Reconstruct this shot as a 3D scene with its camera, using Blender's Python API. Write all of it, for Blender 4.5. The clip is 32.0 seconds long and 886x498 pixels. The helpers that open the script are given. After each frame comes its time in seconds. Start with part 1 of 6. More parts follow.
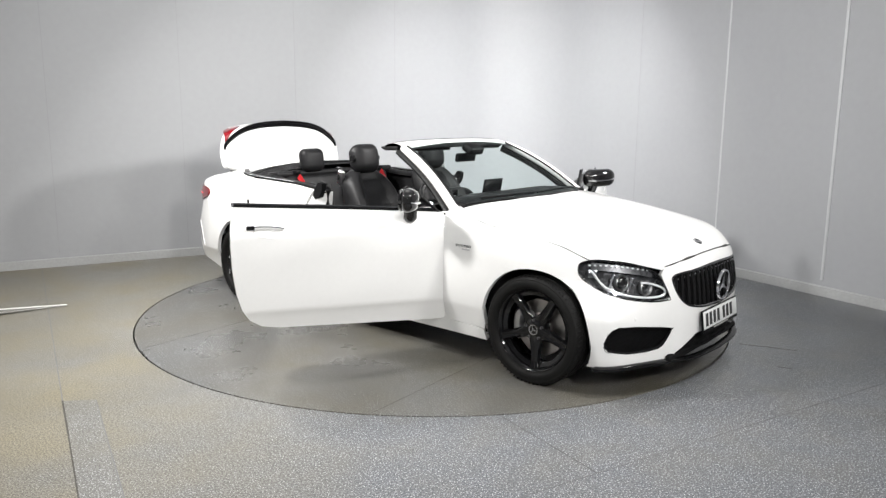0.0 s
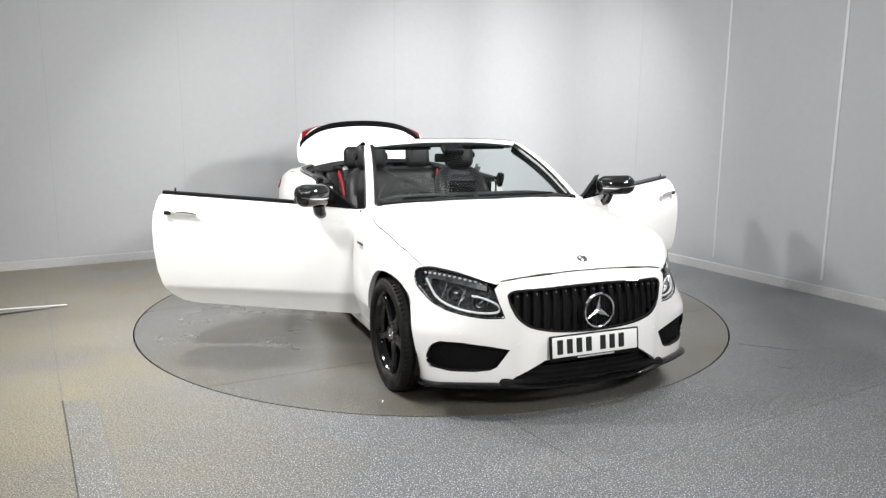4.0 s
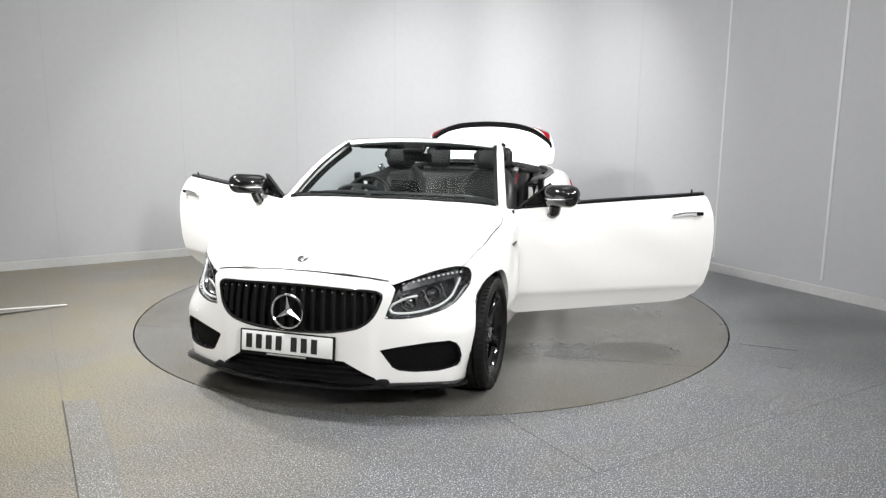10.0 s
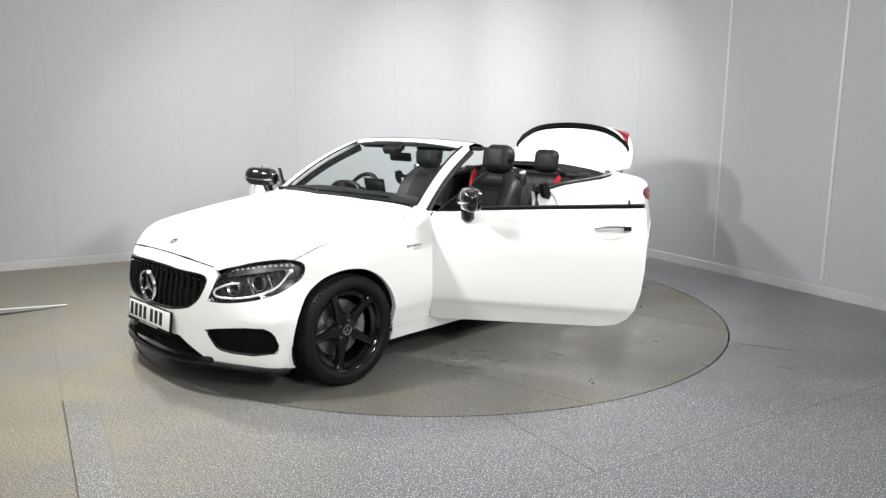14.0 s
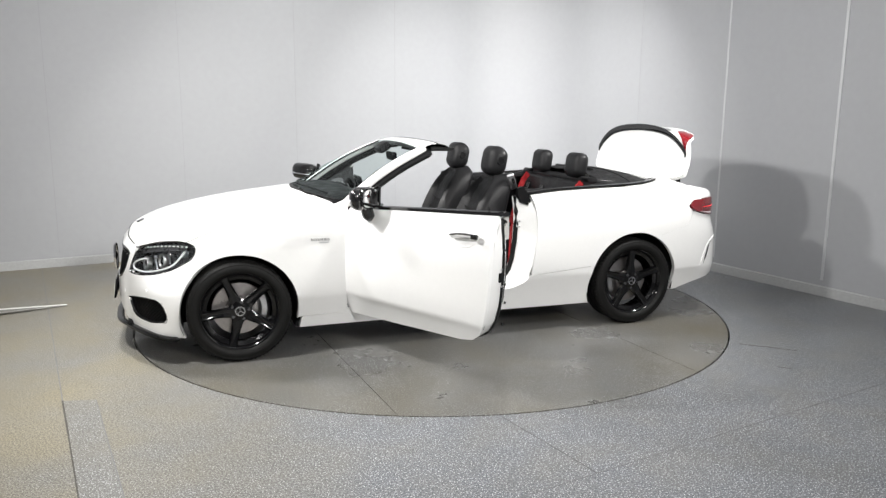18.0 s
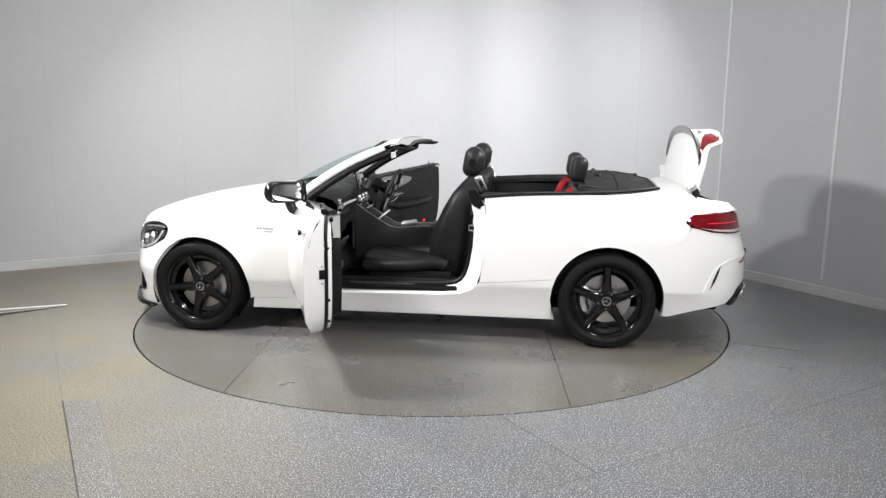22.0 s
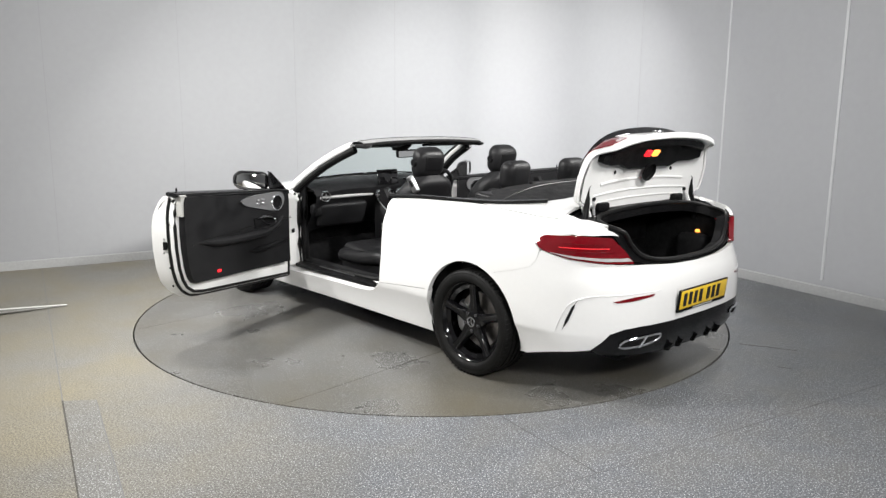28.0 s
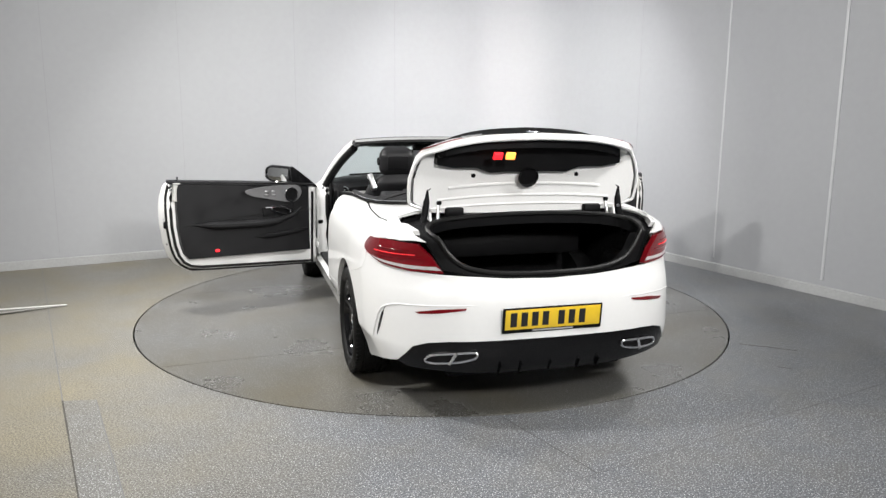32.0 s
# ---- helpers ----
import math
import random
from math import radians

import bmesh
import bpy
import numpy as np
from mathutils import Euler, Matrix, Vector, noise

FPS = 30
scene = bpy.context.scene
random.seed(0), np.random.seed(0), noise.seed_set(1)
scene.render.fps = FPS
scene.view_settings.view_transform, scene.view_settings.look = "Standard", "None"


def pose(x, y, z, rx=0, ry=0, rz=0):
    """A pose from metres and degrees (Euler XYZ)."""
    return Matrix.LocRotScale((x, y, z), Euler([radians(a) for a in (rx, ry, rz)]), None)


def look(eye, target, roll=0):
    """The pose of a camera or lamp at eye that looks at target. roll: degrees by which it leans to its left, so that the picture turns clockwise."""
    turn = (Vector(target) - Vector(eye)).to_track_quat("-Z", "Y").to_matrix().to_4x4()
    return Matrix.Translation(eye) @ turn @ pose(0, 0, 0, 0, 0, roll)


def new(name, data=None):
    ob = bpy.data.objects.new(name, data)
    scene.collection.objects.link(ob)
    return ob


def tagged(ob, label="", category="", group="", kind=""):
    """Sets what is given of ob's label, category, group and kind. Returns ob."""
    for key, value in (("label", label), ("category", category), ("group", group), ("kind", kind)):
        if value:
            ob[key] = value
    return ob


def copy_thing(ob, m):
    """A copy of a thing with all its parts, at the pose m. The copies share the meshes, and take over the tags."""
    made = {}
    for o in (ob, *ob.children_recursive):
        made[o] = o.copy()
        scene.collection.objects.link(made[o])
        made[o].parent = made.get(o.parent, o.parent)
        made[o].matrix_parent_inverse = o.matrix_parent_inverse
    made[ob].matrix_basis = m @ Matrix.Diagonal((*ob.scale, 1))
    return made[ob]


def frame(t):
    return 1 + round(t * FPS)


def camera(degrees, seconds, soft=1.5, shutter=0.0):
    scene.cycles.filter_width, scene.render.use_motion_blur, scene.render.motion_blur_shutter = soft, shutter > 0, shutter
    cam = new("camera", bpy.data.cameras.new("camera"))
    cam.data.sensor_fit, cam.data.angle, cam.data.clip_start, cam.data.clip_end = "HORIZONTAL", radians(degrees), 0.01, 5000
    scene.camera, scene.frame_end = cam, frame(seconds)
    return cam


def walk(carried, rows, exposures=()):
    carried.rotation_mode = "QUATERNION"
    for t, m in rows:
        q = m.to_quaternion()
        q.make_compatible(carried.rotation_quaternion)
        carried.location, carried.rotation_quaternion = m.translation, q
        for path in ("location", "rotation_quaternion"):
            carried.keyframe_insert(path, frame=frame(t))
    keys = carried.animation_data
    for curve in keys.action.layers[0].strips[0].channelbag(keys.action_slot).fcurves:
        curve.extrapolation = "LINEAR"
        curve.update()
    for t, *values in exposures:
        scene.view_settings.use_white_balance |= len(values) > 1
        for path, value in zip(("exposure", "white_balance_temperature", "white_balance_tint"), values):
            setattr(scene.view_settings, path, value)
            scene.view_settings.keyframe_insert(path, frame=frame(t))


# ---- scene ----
# camera: fixed on a stand, about 5.8 m from the turning plate's axis
cam = camera(61.75, 32.0, soft=1.4)
EYE = Vector((0.0, -5.7963, 1.5361))
AIM = EYE + Vector((0.013601, 0.983878, -0.178321))
walk(cam, [(0, look(EYE, AIM, 0.417)), (32, look(EYE, AIM, 0.417))])

# ---- world and lights ----
ROOM = 28.7                       # the booth's walls are turned by this against the camera
CU, SU = math.cos(radians(ROOM)), math.sin(radians(ROOM))


def room(u, v, z=0.0):
    """A place given along the booth's two walls."""
    return Vector((u * CU - v * SU, u * SU + v * CU, z))


world = bpy.data.worlds.new("world")
world.use_nodes = True
world.node_tree.nodes["Background"].inputs[0].default_value = (0.6, 0.65, 0.7, 1)
world.node_tree.nodes["Background"].inputs[1].default_value = 0.05
scene.world = world
scene.view_settings.exposure = 0.0


def area_lamp(eye, target, size_x, size_y, watts, colour=(1, 0.985, 0.965), spread=180):
    data = bpy.data.lights.new("ceiling_lamp", "AREA")
    data.shape, data.size, data.size_y, data.energy, data.color = "RECTANGLE", size_x, size_y, watts, colour
    data.spread = radians(spread)
    ob = new("unseen_lamp_light", data)
    ob.matrix_world = look(eye, target)
    return ob


# all lamps are out of view, below the booth's ceiling; some are added fill
LAMPS = [
    # place, aim, size, watts, spread
    # added fill from behind the camera, the second for the left wall
    ((-1.5, -6.3, 2.9), (0.2, 0.0, 0.9), 0.45, 0.45, 55, 180),
    ((1.9, -6.2, 2.9), (-2.2, 0.2, 0.6), 0.45, 0.45, 165, 180),
    # three placed from the car's shadows on walls and floor
    ((-2.25, -2.05, 2.8), (0.2, 0.1, 0.2), 0.25, 0.25, 92, 165),
    ((-2.4, -0.4, 2.75), (0.3, 0.5, 0.2), 0.25, 0.25, 90, 165),
    ((2.6, -0.45, 2.7), (-1.9, 1.2, 1.3), 0.3, 0.3, 102, 150),
    # added to brighten the open door on the right
    ((2.4, -2.7, 2.8), (-2.0, -0.2, 1.0), 0.4, 0.4, 50, 150),
    # added for the bright patch on the rounded wall corner
    ((0.60, 0.8, 3.40), (1.05, 3.85, 0.65), 0.4, 0.4, 48, 92),
    # placed from the nose's shadow, made wide to dim its windscreen reflection
    ((-0.2, -0.45, 3.85), (-0.2, -0.45, 0.0), 1.7, 1.7, 16, 170),
]
for place, aim, sx, sy, watts, spread in LAMPS:
    area_lamp(place, aim, sx, sy, watts, spread=spread)



# ---- materials ----
def material(name, colour, rough=0.5, metal=0.0, coat=0.0, spec=0.5, vary=0.0, scale=8.0, bump=0.0, bump_scale=60.0, alpha_glass=0.0, emit=0.0):
    """A node material: base colour with a noise variation at two scales, gloss and fine relief."""
    m = bpy.data.materials.new(name)
    m.use_nodes = True
    nt = m.node_tree
    b = nt.nodes["Principled BSDF"]
    b.inputs["Base Color"].default_value = (*colour, 1)
    b.inputs["Roughness"].default_value = rough
    b.inputs["Metallic"].default_value = metal
    b.inputs["Coat Weight"].default_value = coat
    b.inputs["Coat Roughness"].default_value = 0.04
    b.inputs["Specular IOR Level"].default_value = spec
    if emit:
        b.inputs["Emission Color"].default_value = (*colour, 1)
        b.inputs["Emission Strength"].default_value = emit
    if alpha_glass:
        b.inputs["Transmission Weight"].default_value = alpha_glass
    if vary or bump:
        co = nt.nodes.new("ShaderNodeTexCoord")
    if vary:
        big = nt.nodes.new("ShaderNodeTexNoise")
        big.inputs["Scale"].default_value, big.inputs["Detail"].default_value = scale, 6
        small = nt.nodes.new("ShaderNodeTexNoise")
        small.inputs["Scale"].default_value, small.inputs["Detail"].default_value = scale * 14, 3
        add = nt.nodes.new("ShaderNodeMath")
        add.operation = "ADD"
        ramp = nt.nodes.new("ShaderNodeMapRange")
        ramp.inputs["From Min"].default_value, ramp.inputs["From Max"].default_value = 0.6, 1.4
        ramp.inputs["To Min"].default_value, ramp.inputs["To Max"].default_value = 1 - vary, 1 + vary
        mul = nt.nodes.new("ShaderNodeVectorMath")
        mul.operation = "SCALE"
        mul.inputs[0].default_value = colour
        for n in (big, small):
            nt.links.new(co.outputs["Object"], n.inputs["Vector"])
        nt.links.new(big.outputs["Fac"], add.inputs[0])
        nt.links.new(small.outputs["Fac"], add.inputs[1])
        nt.links.new(add.outputs[0], ramp.inputs["Value"])
        nt.links.new(ramp.outputs[0], mul.inputs["Scale"])
        nt.links.new(mul.outputs[0], b.inputs["Base Color"])
        r2 = nt.nodes.new("ShaderNodeMapRange")
        r2.inputs["From Min"].default_value, r2.inputs["From Max"].default_value = 0.3, 0.7
        r2.inputs["To Min"].default_value, r2.inputs["To Max"].default_value = max(rough * (1 - vary), 0), min(rough * (1 + vary), 1)
        nt.links.new(big.outputs["Fac"], r2.inputs["Value"])
        nt.links.new(r2.outputs[0], b.inputs["Roughness"])
    if bump:
        nz = nt.nodes.new("ShaderNodeTexNoise")
        nz.inputs["Scale"].default_value, nz.inputs["Detail"].default_value = bump_scale, 4
        bp = nt.nodes.new("ShaderNodeBump")
        bp.inputs["Strength"].default_value, bp.inputs["Distance"].default_value = bump, 0.004
        nt.links.new(co.outputs["Object"], nz.inputs["Vector"])
        nt.links.new(nz.outputs["Fac"], bp.inputs["Height"])
        nt.links.new(bp.outputs["Normal"], b.inputs["Normal"])
    return m


def glass(name, colour, amount, rough=0.0, most=0.6):
    """Thin glass: clear by one part, a gloss film by the other."""
    m = bpy.data.materials.new(name)
    m.use_nodes = True
    nt = m.node_tree
    nt.nodes.remove(nt.nodes["Principled BSDF"])
    out = nt.nodes["Material Output"]
    tr = nt.nodes.new("ShaderNodeBsdfTransparent")
    tr.inputs[0].default_value = (*colour, 1)
    gl = nt.nodes.new("ShaderNodeBsdfGlossy")
    gl.inputs["Roughness"].default_value = rough
    lw = nt.nodes.new("ShaderNodeLayerWeight")
    lw.inputs["Blend"].default_value = 0.5
    pw = nt.nodes.new("ShaderNodeMath")
    pw.operation, pw.inputs[1].default_value = "POWER", 5.0
    fr = nt.nodes.new("ShaderNodeMapRange")
    fr.inputs["To Min"].default_value, fr.inputs["To Max"].default_value = amount, most
    nt.links.new(lw.outputs["Facing"], pw.inputs[0])
    nt.links.new(pw.outputs[0], fr.inputs["Value"])
    mix = nt.nodes.new("ShaderNodeMixShader")
    nt.links.new(fr.outputs[0], mix.inputs[0])
    nt.links.new(tr.outputs[0], mix.inputs[1])
    nt.links.new(gl.outputs[0], mix.inputs[2])
    nt.links.new(mix.outputs[0], out.inputs[0])
    return m


M = dict(
    paint=material("white_paint", (0.80, 0.80, 0.79), 0.32, coat=0.9, vary=0.015, scale=3),
    jamb=material("white_jamb_paint", (0.74, 0.74, 0.73), 0.35, coat=0.4, vary=0.03, scale=6),
    gloss=material("gloss_black", (0.006, 0.006, 0.0065), 0.06, coat=0.6, vary=0.1, scale=5),
    satinblack=material("satin_black", (0.006, 0.006, 0.007), 0.35, spec=0.35, vary=0.2, scale=10),
    dark=material("dark_liner_and_shade", (0.006, 0.006, 0.0065), 0.8, spec=0.2, vary=0.3, scale=9),
    plastic=material("black_plastic", (0.0045, 0.0045, 0.005), 0.5, spec=0.14, vary=0.2, scale=14, bump=0.25, bump_scale=500),
    rubber=material("tyre_rubber", (0.006, 0.006, 0.0058), 0.6, spec=0.18, vary=0.25, scale=12, bump=0.2, bump_scale=220),
    seal=material("rubber_seal", (0.004, 0.004, 0.004), 0.45, spec=0.3, vary=0.2, scale=20),
    rim=material("black_rim_lacquer", (0.004, 0.004, 0.0045), 0.12, coat=0.25, spec=0.3, vary=0.15, scale=10),
    chrome=material("chrome", (0.82, 0.82, 0.84), 0.07, 1.0, vary=0.04, scale=30),
    satin=material("satin_aluminium", (0.55, 0.55, 0.56), 0.32, 1.0, vary=0.08, scale=40),
    disc=material("brake_disc_steel", (0.42, 0.40, 0.39), 0.33, 1.0, vary=0.2, scale=25),
    leather=material("black_leather", (0.0085, 0.0085, 0.0092), 0.46, spec=0.2, vary=0.25, scale=10, bump=0.2, bump_scale=260),
    carpet=material("black_carpet", (0.004, 0.004, 0.0045), 0.95, spec=0.2, vary=0.35, scale=30, bump=0.6, bump_scale=700),
    fabric=material("black_fabric", (0.006, 0.006, 0.0068), 0.85, spec=0.25, vary=0.25, scale=16, bump=0.4, bump_scale=900),
    belt=material("red_belt_webbing", (0.36, 0.008, 0.012), 0.55, vary=0.12, scale=30, bump=0.3, bump_scale=800),
    red=material("red_lens", (0.15, 0.003, 0.007), 0.08, coat=0.8, vary=0.2, scale=25),
    redlit=material("red_lamp_lit", (1.0, 0.02, 0.03), 0.3, emit=1.3),
    taillit=material("tail_lamp_led", (0.9, 0.03, 0.04), 0.3, emit=0.15),
    amber=material("warm_lamp_lit", (1.0, 0.36, 0.06), 0.3, emit=2.2),
    clear=glass("headlamp_glass", (0.95, 0.97, 0.98), 0.05),
    tailclear=material("clear_lens", (0.62, 0.60, 0.60), 0.12, 0.3, coat=0.8, vary=0.2, scale=40),
    screen=glass("windscreen_glass", (0.78, 0.85, 0.84), 0.025, rough=0.15, most=0.10),
    mirror=material("mirror_glass", (0.88, 0.89, 0.88), 0.02, 1.0),
    reflector=material("lamp_reflector", (0.38, 0.39, 0.41), 0.2, 1.0, vary=0.2, scale=40),
    lampdark=material("lamp_housing", (0.10, 0.10, 0.105), 0.3, 0.6, vary=0.2, scale=30),
    plate_w=material("white_plate", (0.72, 0.73, 0.72), 0.35, vary=0.03, scale=30),
    plate_y=material("yellow_plate", (0.78, 0.52, 0.03), 0.35, vary=0.04, scale=30),
    ink=material("plate_ink", (0.012, 0.012, 0.013), 0.45),
    switchmetal=material("switch_panel_metal", (0.20, 0.20, 0.205), 0.36, 0.5, vary=0.08, scale=25),
    trim=material("dash_trim_aluminium", (0.62, 0.62, 0.62), 0.38, 0.55, vary=0.05, scale=20),
    beige=material("beige_cap", (0.42, 0.42, 0.40), 0.5, vary=0.08, scale=20),
    bowl=material("lamp_bowl", (0.10, 0.10, 0.105), 0.24, 0.8, vary=0.25, scale=45),
    diffuser=material("diffuser_black", (0.004, 0.004, 0.0045), 0.22, coat=0.15, spec=0.22, vary=0.15, scale=9),
    guide=material("light_guide", (0.86, 0.87, 0.88), 0.12, 0.2, coat=0.8, vary=0.05, scale=40),
    grey=material("grey_plastic", (0.35, 0.35, 0.34), 0.45, vary=0.1, scale=30),
    headliner=material("grey_header_metal", (0.36, 0.36, 0.36), 0.30, 0.4, vary=0.1, scale=20),
)


# ---- mesh helpers ----
def part(name, bm, mat, parent=None, label="", smooth=35):
    """Links a bmesh as one mesh object under a thing or a part."""
    me = bpy.data.meshes.new(name)
    bm.to_mesh(me)
    bm.free()
    me.materials.append(mat)
    if smooth:
        for p in me.polygons:
            p.use_smooth = True
        me.set_sharp_from_angle(angle=radians(smooth))
    ob = new(name, me)
    ob.parent = parent
    if label:
        tagged(ob, label)
    return ob


def from_lists(verts, faces):
    bm = bmesh.new()
    vs = [bm.verts.new(v) for v in verts]
    for f in faces:
        try:
            bm.faces.new([vs[i] for i in f])
        except ValueError:
            pass
    return bm


def rbox(size, r=0.01, seg=3, m=Matrix()):
    """A box with rounded edges."""
    bm = bmesh.new()
    bmesh.ops.create_cube(bm, size=1)
    bmesh.ops.scale(bm, vec=size, verts=bm.verts)
    if r:
        bmesh.ops.bevel(bm, geom=bm.edges[:], offset=min(r, min(size) * 0.49), segments=seg, profile=0.5, affect="EDGES")
    bmesh.ops.transform(bm, matrix=m, verts=bm.verts)
    return bm


def join(*bms):
    out = bms[0]
    for b in bms[1:]:
        me = bpy.data.meshes.new("tmp")
        b.to_mesh(me)
        b.free()
        out.from_mesh(me)
        bpy.data.meshes.remove(me)
    return out


def spline(pts, n=8, closed=False):
    """A smooth line through points."""
    P = [Vector(p) for p in pts]
    out = []
    N = len(P)
    for i in range(N if closed else N - 1):
        a = P[(i - 1) % N] if closed or i else P[0]
        b, c = P[i], P[(i + 1) % N]
        d = P[(i + 2) % N] if closed or i + 2 < N else P[-1]
        for k in range(n):
            t = k / n
            out.append(0.5 * ((2 * b) + (c - a) * t + (2 * a - 5 * b + 4 * c - d) * t * t + (3 * b - a - 3 * c + d) * t ** 3))
    if not closed:
        out.append(P[-1])
    return out


def tube(pts, radius, sides=10, closed=False, flat=1.0, up=Vector((0, 0, 1)), square=False):
    """A round or flattened bar along points; radius is a number or one for each point. flat: its thickness across 'up'."""
    P = [Vector(p) for p in pts]
    N = len(P)
    R = radius if isinstance(radius, (list, tuple)) else [radius] * N
    verts, faces = [], []
    for i, p in enumerate(P):
        a = P[i - 1] if i or closed else P[i]
        b = P[(i + 1) % N] if i + 1 < N or closed else P[i]
        t = (b - a).normalized()
        s = t.cross(up)
        s = s.normalized() if s.length > 1e-4 else t.orthogonal().normalized()
        n = s.cross(t).normalized()
        for k in range(sides):
            ang = 2 * math.pi * (k + 0.5) / sides
            c, d = math.cos(ang), math.sin(ang)
            if square:
                q = max(abs(c), abs(d))
                c, d = c / q, d / q
            verts.append(p + s * c * R[i] + n * d * R[i] * flat)
    for i in range(N if closed else N - 1):
        for k in range(sides):
            j = (i + 1) % N
            faces.append((i * sides + k, i * sides + (k + 1) % sides, j * sides + (k + 1) % sides, j * sides + k))
    if not closed:
        faces.append(tuple(range(sides - 1, -1, -1)))
        faces.append(tuple((N - 1) * sides + k for k in range(sides)))
    return from_lists(verts, faces)


def lathe(profile, n=48, m=Matrix(), closed=False):
    """Turns (radius, along) pairs round the y axis."""
    verts, faces = [], []
    K = len(profile)
    for i in range(n):
        a = 2 * math.pi * i / n
        for r, y in profile:
            verts.append(m @ Vector((r * math.cos(a), y, r * math.sin(a))))
    for i in range(n):
        for k in range(K if closed else K - 1):
            faces.append((i * K + k, i * K + (k + 1) % K, (i + 1) % n * K + (k + 1) % K, (i + 1) % n * K + k))
    return from_lists(verts, faces)


def sheet(rows, thick=0.0):
    """A skin over a grid of points, given as rows; thick adds a back along the normals."""
    bm = bmesh.new()
    V = [[bm.verts.new(p) for p in row] for row in rows]
    for i in range(len(V) - 1):
        for j in range(len(V[0]) - 1):
            bm.faces.new((V[i][j], V[i + 1][j], V[i + 1][j + 1], V[i][j + 1]))
    if thick:
        bmesh.ops.recalc_face_normals(bm, faces=bm.faces)
        bmesh.ops.solidify(bm, geom=bm.faces[:], thickness=thick)
    return bm


def prism(outline, depth, m=Matrix()):
    """An outline in x, z pushed along y by depth."""
    n = len(outline)
    verts = [m @ Vector((x, 0, z)) for x, z in outline] + [m @ Vector((x, depth, z)) for x, z in outline]
    faces = [tuple(range(n)), tuple(range(2 * n - 1, n - 1, -1))] + [(i, i + n, (i + 1) % n + n, (i + 1) % n) for i in range(n)]
    bm = from_lists(verts, faces)
    bmesh.ops.recalc_face_normals(bm, faces=bm.faces)
    return bm


def flip(bm):
    """Mirrored to the other side of the car."""
    bmesh.ops.scale(bm, vec=(1, -1, 1), verts=bm.verts)
    bmesh.ops.reverse_faces(bm, faces=bm.faces)
    return bm


# ---- the booth ----
WALL_U, WALL_V, CEIL, BACK, CORNER = 3.204, 3.197, 4.0, -7.0, 1.0


def wall_material():
    m = material("grey_wall_panel", (0.345, 0.352, 0.365), 0.55, spec=0.5, vary=0.03, scale=1.2, bump=0.05, bump_scale=30)
    return m


def floor_material(name, base, stain, amount, rough):
    """Grey speckled sheet flooring with bright flecks, fine grain and old brownish stains."""
    m = bpy.data.materials.new(name)
    m.use_nodes = True
    nt = m.node_tree
    b = nt.nodes["Principled BSDF"]
    co = nt.nodes.new("ShaderNodeTexCoord")
    pos = nt.nodes.new("ShaderNodeNewGeometry")

    def noise_node(scale, detail=4, rgh=0.55):
        n = nt.nodes.new("ShaderNodeTexNoise")
        n.inputs["Scale"].default_value, n.inputs["Detail"].default_value, n.inputs["Roughness"].default_value = scale, detail, rgh
        nt.links.new(co.outputs["Object"], n.inputs["Vector"])
        return n

    def span(src, a, c, lo, hi):
        r = nt.nodes.new("ShaderNodeMapRange")
        r.inputs["From Min"].default_value, r.inputs["From Max"].default_value = a, c
        r.inputs["To Min"].default_value, r.inputs["To Max"].default_value = lo, hi
        nt.links.new(src, r.inputs["Value"])
        return r.outputs[0]

    def mix(fac, a, c):
        n = nt.nodes.new("ShaderNodeMix")
        n.data_type = "RGBA"
        nt.links.new(fac, n.inputs["Factor"])
        for sock, val in ((n.inputs[6], a), (n.inputs[7], c)):
            if isinstance(val, tuple):
                sock.default_value = (*val, 1)
            else:
                nt.links.new(val, sock)
        return n.outputs[2]

    grain = noise_node(120, 2)
    cloud = noise_node(1.3, 5)
    wear = noise_node(0.55, 5, 0.6)
    blot = noise_node(3.2, 4)
    dark = tuple(c * 0.48 for c in base)
    col = mix(span(grain.outputs["Fac"], 0.42, 0.57, 0, 1), dark, tuple(c * 1.1 for c in base))
    fleck = noise_node(150, 0)
    col = mix(span(fleck.outputs["Fac"], 0.66, 0.73, 0, 0.9), col, (0.70, 0.71, 0.72))
    mul = nt.nodes.new("ShaderNodeMath")
    mul.operation = "MULTIPLY"
    if amount == "left":
        # the worn, yellowed stretch lies towards the open side of the booth
        sep = nt.nodes.new("ShaderNodeSeparateXYZ")
        nt.links.new(pos.outputs["Position"], sep.inputs[0])
        ax = nt.nodes.new("ShaderNodeMath")
        ax.operation = "MULTIPLY_ADD"
        ax.inputs[1].default_value = 0.25
        nt.links.new(sep.outputs["Y"], ax.inputs[0])
        nt.links.new(sep.outputs["X"], ax.inputs[2])
        wob = nt.nodes.new("ShaderNodeMath")
        wob.operation = "MULTIPLY_ADD"
        wob.inputs[1].default_value = 0.9
        nt.links.new(wear.outputs["Fac"], wob.inputs[0])
        nt.links.new(ax.outputs[0], wob.inputs[2])
        nt.links.new(span(wob.outputs[0], -.55, -1.75, 0, 1), mul.inputs[0])
    else:
        nt.links.new(span(wear.outputs["Fac"], 0.36, 0.62, 0.15, amount), mul.inputs[0])
    nt.links.new(span(cloud.outputs["Fac"], 0.30, 0.72, 0.25, 1.0), mul.inputs[1])
    worn = mix(span(grain.outputs["Fac"], 0.40, 0.60, 0, 1), tuple(c * 0.55 for c in stain), tuple(c * 1.2 for c in stain))
    col = mix(mul.outputs[0], col, worn)
    col = mix(span(blot.outputs["Fac"], 0.40, 0.75, 0, 0.22), col, tuple(c * 0.75 for c in stain))
